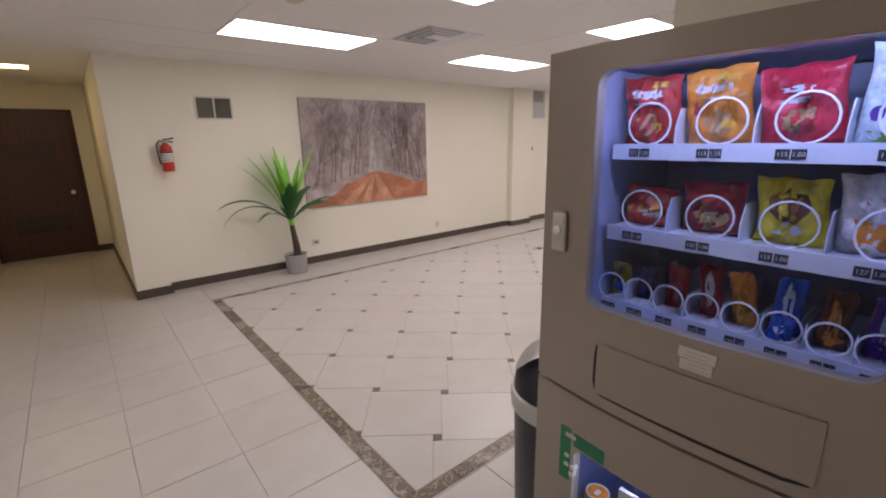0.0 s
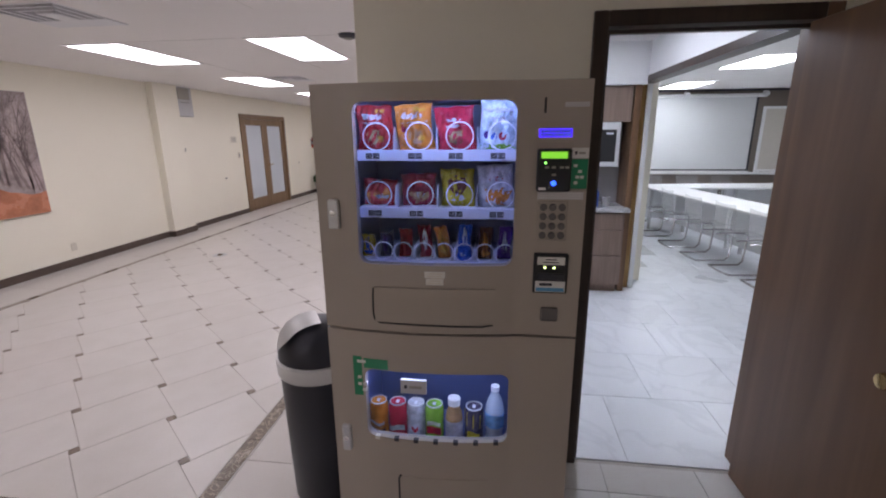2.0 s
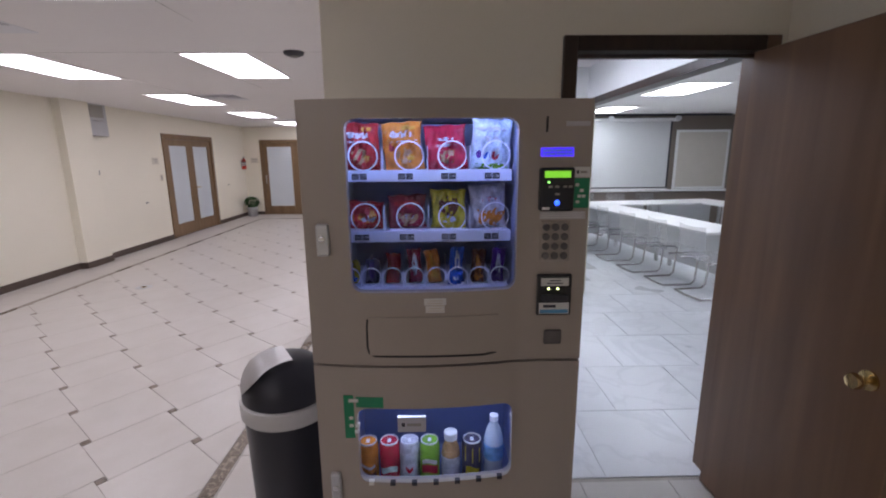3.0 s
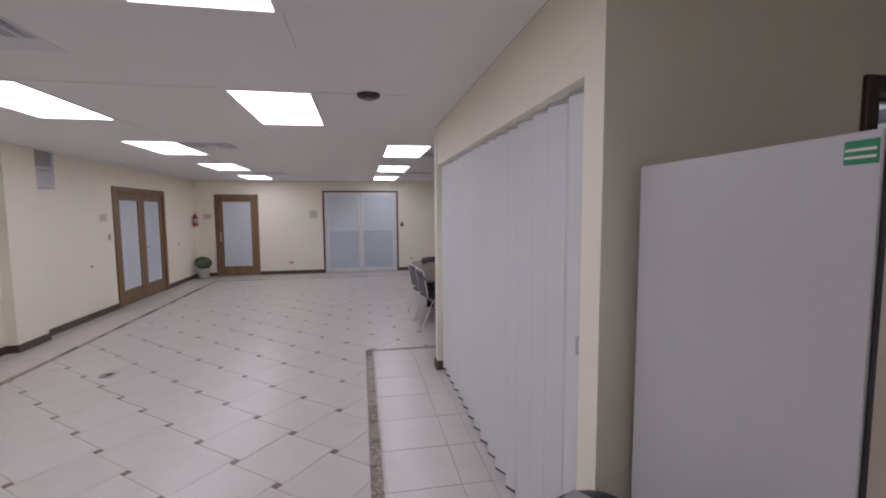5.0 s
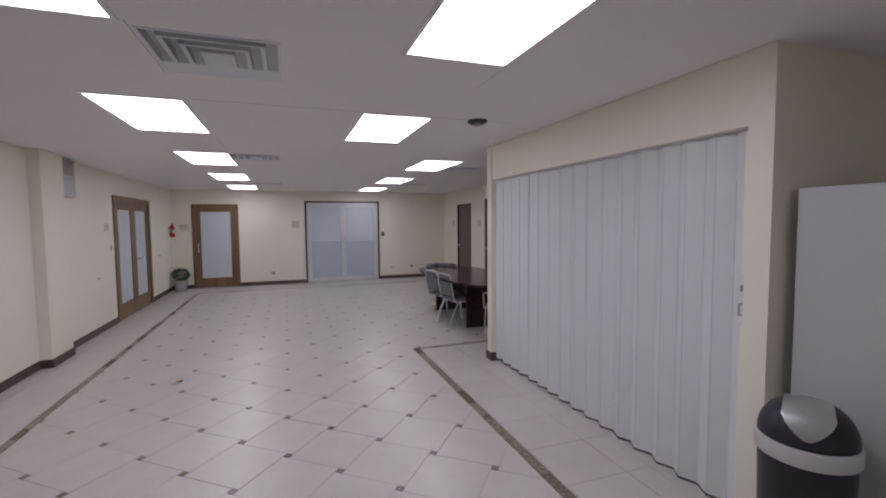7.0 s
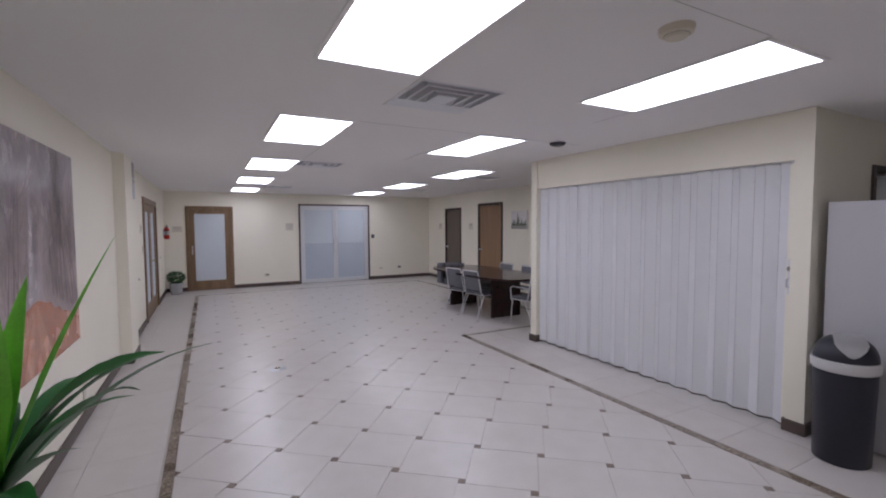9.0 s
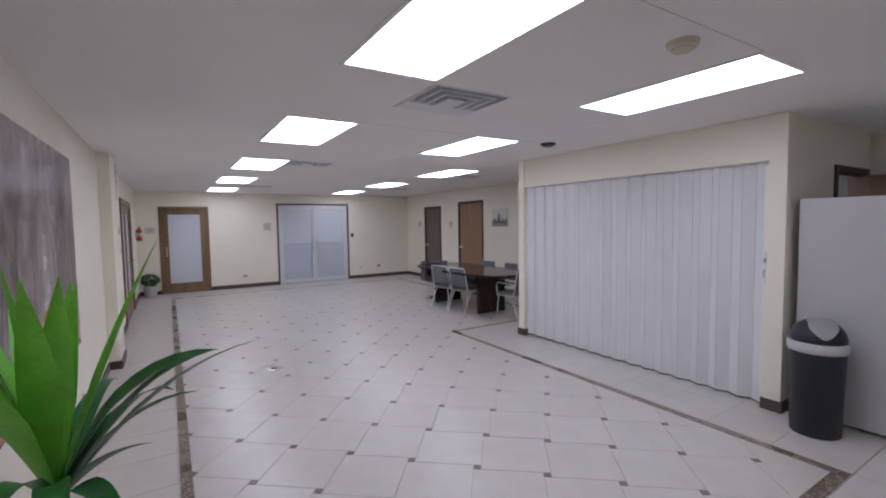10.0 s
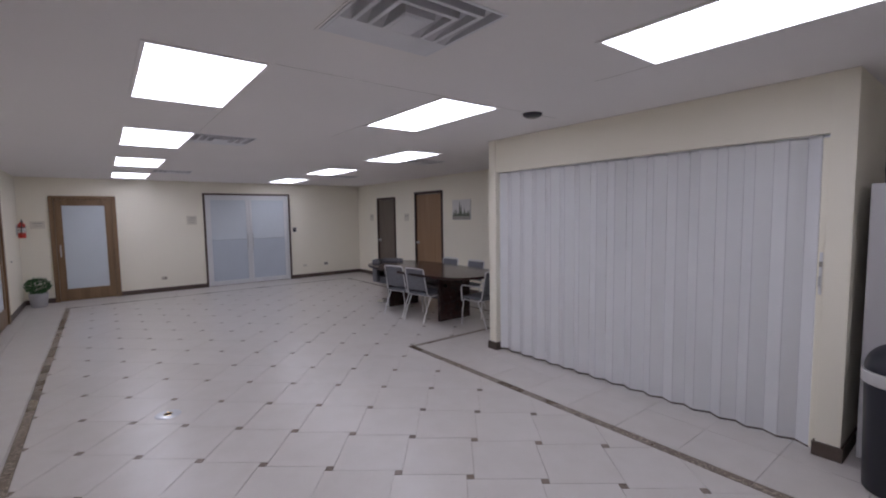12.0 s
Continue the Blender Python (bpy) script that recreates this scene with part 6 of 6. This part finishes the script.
sb = thing("soap_bottle", (4.33, -0.90, 0.92), "clear bottle of blue liquid soap on the countertop", "bottle")
bm = bmesh.new()
lathe(bm, [(0.0, 0.0), (0.042, 0.0), (0.045, 0.01), (0.045, 0.15), (0.03, 0.175), (0.016, 0.185), (0.016, 0.20)], (4.33, -0.90, 0.92), 20)
part("body", bm, M["blue_soap"], sb, "", True)
bm = bmesh.new()
tube(bm, [(4.33, -0.90, 1.12), (4.33, -0.90, 1.17), (4.30, -0.90, 1.172)], 0.009, 8)
lathe(bm, [(0.018, 0.198), (0.018, 0.222), (0.0, 0.222)], (4.33, -0.90, 0.92), 16)
part("pump", bm, M["steel"], sb, "", True)
cu = thing("cup", (4.36, -1.03, 0.92), "small grey cup on the countertop", "cup")
bm = bmesh.new()
lathe(bm, [(0.0, 0.0), (0.033, 0.0), (0.042, 0.095), (0.039, 0.095), (0.031, 0.006), (0.0, 0.006)], (4.36, -1.03, 0.92), 20)
part("body", bm, M["backsplash"], cu, "", True)
ps = boxes("post", [(4.42, 4.658, -1.348, -1.27, 0, 2.20)], M["post"], None, "", 0.003)
tagged(ps, "honey oak post at the kitchenette opening", "post", kind="structure")
bm = bmesh.new()
box(bm, 4.41, 4.658, -1.398, -1.35, 0, 2.20)
structure("trim_post", bm, M["white"], "white painted edge of the opening", "trim")
bm = bmesh.new()
box(bm, 1.69, 4.42, -1.405, -1.295, 2.14, 2.198)
structure("trim_beam", bm, M["trim"], "dark wooden trim along the beam", "trim")

side = boxes("trim_side_board", [(4.30, 4.658, -1.268, -1.206, 0, 2.12)], M["dark_door"], None, "", 0.002)
tagged(side, "dark wooden side board at the kitchenette end", "trim", kind="structure")

# ---- conference room ----
scn = thing("projection_screen", (9.58, -3.95, 1.6), "pulled-down white projection screen with dark borders on the far wall", "projection screen")
boxes("case", [(9.50, 9.60, -5.15, -2.80, 2.36, 2.43)], M["white"], scn, "white roller case", 0.01)
boxes("sheet", [(9.555, 9.560, -4.98, -2.95, 0.93, 2.36)], M["screen"], scn)
boxes("border", [(9.552, 9.5545, -5.02, -4.98, 0.90, 2.36), (9.552, 9.5545, -2.95, -2.91, 0.90, 2.36), (9.552, 9.5545, -4.98, -2.95, 0.90, 0.93)], M["ink"], scn, "black border")
boxes("bottom_bar", [(9.545, 9.57, -5.03, -2.90, 0.875, 0.90)], M["white"], scn, "", 0.004)
win = tagged(new("window_1"), "window covered by a lowered beige roller blind", "window", kind="structure")
win.location = (9.6, -5.75, 1.5)
boxes("window_frame", [(9.565, 9.60, -6.35, -5.15, 0.88, 0.93), (9.565, 9.60, -6.35, -5.15, 2.13, 2.18), (9.565, 9.60, -5.20, -5.15, 0.93, 2.13), (9.565, 9.60, -6.35, -6.30, 0.93, 2.13)], M["white"], win)
boxes("blind", [(9.575, 9.585, -6.30, -5.20, 0.93, 2.13)], M["blind"], win, "beige roller blind")
boxes("window_sill", [(9.50, 9.60, -6.40, -2.6, 0.83, 0.87)], M["white"], win)
trk = thing("spot_track", (9.3, -4.2, CEIL), "dark ceiling track with two spot lamps", "track light")
boxes("rail", [(9.36, 9.40, -6.2, -2.5, CEIL - 0.045, CEIL)], M["ink"], trk)
for y in (-3.55, -5.0):
    bm = bmesh.new()
    lathe(bm, [(0.0, 0.0), (0.035, 0.0), (0.05, 0.10), (0.045, 0.12), (0.0, 0.12)], seg=16)
    bmesh.ops.transform(bm, matrix=Matrix.Translation((9.36, y, CEIL - 0.07)) @ Matrix.Rotation(radians(-110), 4, "Y"), verts=bm.verts)
    part("spot_lamp", bm, M["alu"], trk, "", True)

# U of white tables, turned a little to the walls
U = Matrix.Translation((7.60, -2.52, 0)) @ Matrix.Rotation(radians(8), 4, "Z")


def white_table(x0, x1, y0, y1):
    th = thing("white_table", (0, 0, 0), "white laminate conference table on square white legs", "table", "conference tables")
    boxes("tabletop", [(x0 + 0.004, x1 - 0.004, y0 + 0.004, y1 - 0.004, 0.715, 0.745)], M["white"], th, "", 0.004)
    long = x1 - x0 > y1 - y0
    for x in (x0 + 0.16, x1 - 0.16):
        for y in ((y0 + 0.10,) if long else (y0 + 0.10, y1 - 0.10)):
            boxes("leg", [(x - 0.02, x + 0.02, y - 0.02, y + 0.02, 0, 0.715)], M["vent"], th, "grey metal leg")
    boxes("modesty_panel", [(x0 + 0.05, x1 - 0.05, y0 + 0.20, y0 + 0.218, 0.14, 0.715)] if long else [(x0 + 0.45, x0 + 0.468, y0 + 0.05, y1 - 0.05, 0.14, 0.715)], M["screen"], th, "white panel under the top")
    th.matrix_basis = U.copy()


for k in range(2):
    white_table(-1.5 * (k + 1), -1.5 * k, -0.65, 0)
for k in range(2):
    white_table(0.0, 0.68, -1.5 * (k + 1), -1.5 * k + (0.0 if k else 0.0))
for k in range(2):
    white_table(-1.5 * (k + 1), -1.5 * k, -3.0, -2.35)


def acrylic_chair(label):
    """A clear shell on a bent chrome cantilever frame; it faces +x before it is turned."""
    th = thing("acrylic_chair", (0, 0, 0), label, "chair", "clear conference chairs")
    bm = bmesh.new()
    prof = [(0.22, 0.455), (0.20, 0.47), (0.0, 0.455), (-0.16, 0.445), (-0.21, 0.47), (-0.235, 0.56), (-0.255, 0.70), (-0.27, 0.84)]
    rows = [[bm.verts.new((x - 0.02 * abs(s) * (z > 0.5) * -1, 0.215 * s, z + 0.014 * s * s)) for s in (-1, -0.6, 0, 0.6, 1)] for x, z in prof]
    for a, b in zip(rows, rows[1:]):
        for k in range(4):
            bm.faces.new((a[k], a[k + 1], b[k + 1], b[k]))
    bmesh.ops.solidify(bm, geom=bm.faces[:], thickness=0.006)
    part("shell", bm, M["clear"], th, "clear plastic shell", True)
    bm = bmesh.new()
    tube(bm, [(-0.18, -0.21, 0.43), (0.17, -0.21, 0.43), (0.22, -0.215, 0.39), (0.20, -0.22, 0.06), (0.15, -0.22, 0.013), (-0.22, -0.22, 0.013), (-0.24, 0.0, 0.013), (-0.22, 0.22, 0.013), (0.15, 0.22, 0.013), (0.20, 0.22, 0.06), (0.22, 0.215, 0.39), (0.17, 0.21, 0.43), (-0.18, 0.21, 0.43)], 0.012, 8)
    part("cantilever_frame", bm, mat("chair_steel", (0.50, 0.48, 0.49), 0.25, 1.0, var=0.05), th, "chrome cantilever frame", True)
    return th


ac = acrylic_chair("clear plastic chair on a chrome cantilever frame at the white tables")
spots = [(7.30, -2.55, -82), (6.55, -2.66, -84), (5.85, -2.74, -82), (5.20, -2.85, -84), (4.60, -2.95, -82), (8.62, -2.95, 188), (8.72, -3.65, 186), (8.82, -4.35, 189)]
for k, (x, y, a) in enumerate(spots):
    m = pose(x, y, 0, 0, 0, a + (k * 37 % 9) - 4)
    if k == 0:
        ac.matrix_basis = m
    else:
        copy_thing(ac, m)

# ---- floors, tile by tile ----
bm = bmesh.new()
box(bm, -2.74, 12.84, -6.72, 8.92, -0.12, -0.006)
floor = structure("floor", bm, M["grout"], "cream ceramic tile floor with small brown accents and a brown border", "floor")
GAP, TH = 0.0016, 0.006


def clip(poly, a, b, c):
    """The part of a convex polygon where a*x + b*y <= c."""
    out = []
    for i, p in enumerate(poly):
        q = poly[(i + 1) % len(poly)]
        dp, dq = a * p[0] + b * p[1] - c, a * q[0] + b * q[1] - c
        if dp <= 0:
            out.append(p)
        if (dp < 0 < dq) or (dq < 0 < dp):
            s = dp / (dp - dq)
            out.append((p[0] + s * (q[0] - p[0]), p[1] + s * (q[1] - p[1])))
    return out


def within(poly, x0, x1, y0, y1):
    for a, b, c in ((-1, 0, -x0), (1, 0, x1), (0, -1, -y0), (0, 1, y1)):
        poly = clip(poly, a, b, c)
        if len(poly) < 3:
            return []
    return poly


def area(poly):
    return abs(sum(p[0] * q[1] - q[0] * p[1] for p, q in zip(poly, poly[1:] + poly[:1]))) / 2


def tile_mesh(name, poly, material):
    """A tile with a narrow chamfer round its top face."""
    cx, cy = sum(p[0] for p in poly) / len(poly), sum(p[1] for p in poly) / len(poly)
    bm = bmesh.new()
    rings = []
    for inset, z in ((0.0, -TH), (0.0, -0.0012), (0.0014, 0.0)):
        ring = []
        for x, y in poly:
            d = math.hypot(x - cx, y - cy) or 1
            ring.append(bm.verts.new((x - (x - cx) / d * inset * 1.4, y - (y - cy) / d * inset * 1.4, z)))
        rings.append(ring)
    n = len(poly)
    for a, b in zip(rings, rings[1:]):
        for k in range(n):
            bm.faces.new((a[k], a[(k + 1) % n], b[(k + 1) % n], b[k]))
    bm.faces.new(rings[-1])
    return mesh_of(name, bm, material)


def lay(name, poly, material, parent, shared=None, at=(0, 0)):
    ob = new(name, shared or tile_mesh(name, [(x - at[0], y - at[1]) for x, y in poly], material))
    ob.location = (at[0], at[1], random.uniform(-0.0004, 0.0004))
    ob.parent = parent
    return ob


def square(cx, cy, half, turn):
    c, s = math.cos(turn), math.sin(turn)
    return [(cx + half * (u * c - v * s), cy + half * (u * s + v * c)) for u, v in ((-1, -1), (1, -1), (1, 1), (-1, 1))]


# hopscotch field: large tiles and small accents, turned to the walls
L = 0.3268 * math.sqrt(2)
PITCH = math.atan(0.05 / 0.4595)
TURN_TILE = math.radians(45) + PITCH
A_SIDE, B_SIDE = L * math.cos(PITCH), L * math.sin(PITCH)
FIELD = [(1.01, 5.55, 1.47, 4.98), (5.55, 11.74, -0.67, 4.98)]


def in_field(x, y):
    return any(x0 - 1e-6 <= x <= x1 + 1e-6 and y0 - 1e-6 <= y <= y1 + 1e-6 for x0, x1, y0, y1 in FIELD)


big = tile_mesh("floor_tile", square(0, 0, A_SIDE / 2 - GAP, TURN_TILE), M["tile"])
dot = tile_mesh("accent_tile", square(0, 0, B_SIDE / 2 - GAP * 0.7, TURN_TILE), M["accent"])
ux, uy = math.cos(TURN_TILE), math.sin(TURN_TILE)
for i in range(-2, 34):
    for j in range(-9, 12):
        if (i + j) % 2:
            continue
        cx, cy = 1.335 + 0.3268 * i, 1.71 + 0.3268 * j
        for name, mesh, half, at, mt in (("accent_tile", dot, B_SIDE / 2 - GAP * 0.7, (cx, cy), M["accent"]),
                                         ("floor_tile", big, A_SIDE / 2 - GAP, (cx, cy), M["tile"])):
            if name == "floor_tile":
                # the accent sits at the tile's far corner, flush with one side
                at = (cx - ux * (A_SIDE + B_SIDE) / 2 - (-uy) * (A_SIDE - B_SIDE) / 2, cy - uy * (A_SIDE + B_SIDE) / 2 - ux * (A_SIDE - B_SIDE) / 2)
            poly = square(*at, half, TURN_TILE)
            if all(in_field(*p) for p in poly):
                lay(name, None, mt, floor, mesh, at)
                continue
            for x0, x1, y0, y1 in FIELD:
                cut = within(poly, x0 + GAP, x1 - GAP, y0 + GAP, y1 - GAP)
                if len(cut) > 2 and area(cut) > 1e-4:
                    lay(name, cut, mt, floor, None, (sum(p[0] for p in cut) / len(cut), sum(p[1] for p in cut) / len(cut)))

# brown marble border strips, in lengths
def strip(x0, x1, y0, y1):
    along = x1 - x0 > y1 - y0
    a, end = (x0, x1) if along else (y0, y1)
    while a < end - 0.01:
        b = min(end, a + 0.305)
        if end - b < 0.05:
            b = end
        p = [(a + GAP, y0 + GAP), (b - GAP, y0 + GAP), (b - GAP, y1 - GAP), (a + GAP, y1 - GAP)] if along else [(x0 + GAP, a + GAP), (x1 - GAP, a + GAP), (x1 - GAP, b - GAP), (x0 + GAP, b - GAP)]
        lay("border_tile", p, M["strip"], floor, None, ((p[0][0] + p[1][0]) / 2, (p[0][1] + p[2][1]) / 2))
        a = b


strip(0.925, 1.01, 1.47, 4.98)
strip(0.925, 11.81, 4.98, 5.05)
strip(0.925, 5.55, 1.39, 1.47)
strip(5.48, 5.55, -0.74, 1.39)
strip(5.48, 11.81, -0.74, -0.67)
strip(11.74, 11.81, -0.67, 4.98)

# plain square tiles outside the border
S = 0.46
OUTER = [(-2.62, 0.925, -1.22, 5.70), (0.925, 12.72, 5.05, 5.70), (0.925, 1.57, -1.22, 0.73), (0.925, 5.48, 0.73, 1.39), (1.70, 4.72, 0.53, 0.73), (4.83, 5.48, -1.55, 0.73), (5.48, 12.72, -1.55, -0.74), (11.81, 12.72, -0.74, 5.05), (-1.05, 0.33, 5.70, 8.80)]
plain = tile_mesh("edge_tile", [(-S / 2 + GAP, -S / 2 + GAP), (S / 2 - GAP, -S / 2 + GAP), (S / 2 - GAP, S / 2 - GAP), (-S / 2 + GAP, S / 2 - GAP)], M["tile"])
for x0, x1, y0, y1 in OUTER:
    for i in range(math.floor(x0 / S), math.ceil(x1 / S)):
        for j in range(math.floor(y0 / S), math.ceil(y1 / S)):
            full = [(i * S + GAP, j * S + GAP), ((i + 1) * S - GAP, j * S + GAP), ((i + 1) * S - GAP, (j + 1) * S - GAP), (i * S + GAP, (j + 1) * S - GAP)]
            cut = within(full, x0 + 0.001, x1 - 0.001, y0 + 0.001, y1 - 0.001)
            if len(cut) < 3 or area(cut) < 3e-4:
                continue
            if abs(area(cut) - area(full)) < 1e-6:
                lay("edge_tile", None, M["tile"], floor, plain, ((i + 0.5) * S, (j + 0.5) * S))
            else:
                lay("edge_tile", cut, M["tile"], floor, None, (sum(p[0] for p in cut) / len(cut), sum(p[1] for p in cut) / len(cut)))

# pale marble tiles of the conference room, in running bond
bm = bmesh.new()
box(bm, 1.60, 9.60, -6.60, 0.53, -0.0058, -0.0045)
conf_floor = structure("floor_conference", bm, mat("pale_grout", (0.52, 0.53, 0.55), 0.8, var=0.1), "pale grey veined marble tile floor of the conference room", "floor")
for i in range(0, 14):
    for j in range(-11, 2):
        a, b = 1.60 + i * 0.61, j * 0.61 + (0.305 if i % 2 else 0)
        full = [(a + GAP, b + GAP), (a + 0.61 - GAP, b + GAP), (a + 0.61 - GAP, b + 0.61 - GAP), (a + GAP, b + 0.61 - GAP)]
        cut = within(full, 1.601, 9.60, -6.60, 0.53)
        if len(cut) < 3 or area(cut) < 1e-3 or (a > 4.3 and b > -1.5) or (a > 4.2 and b + 0.61 > -1.55 and a > 4.66):
            continue
        lay("marble_tile", cut, M["marble"], conf_floor, None, (sum(p[0] for p in cut) / len(cut), sum(p[1] for p in cut) / len(cut)))
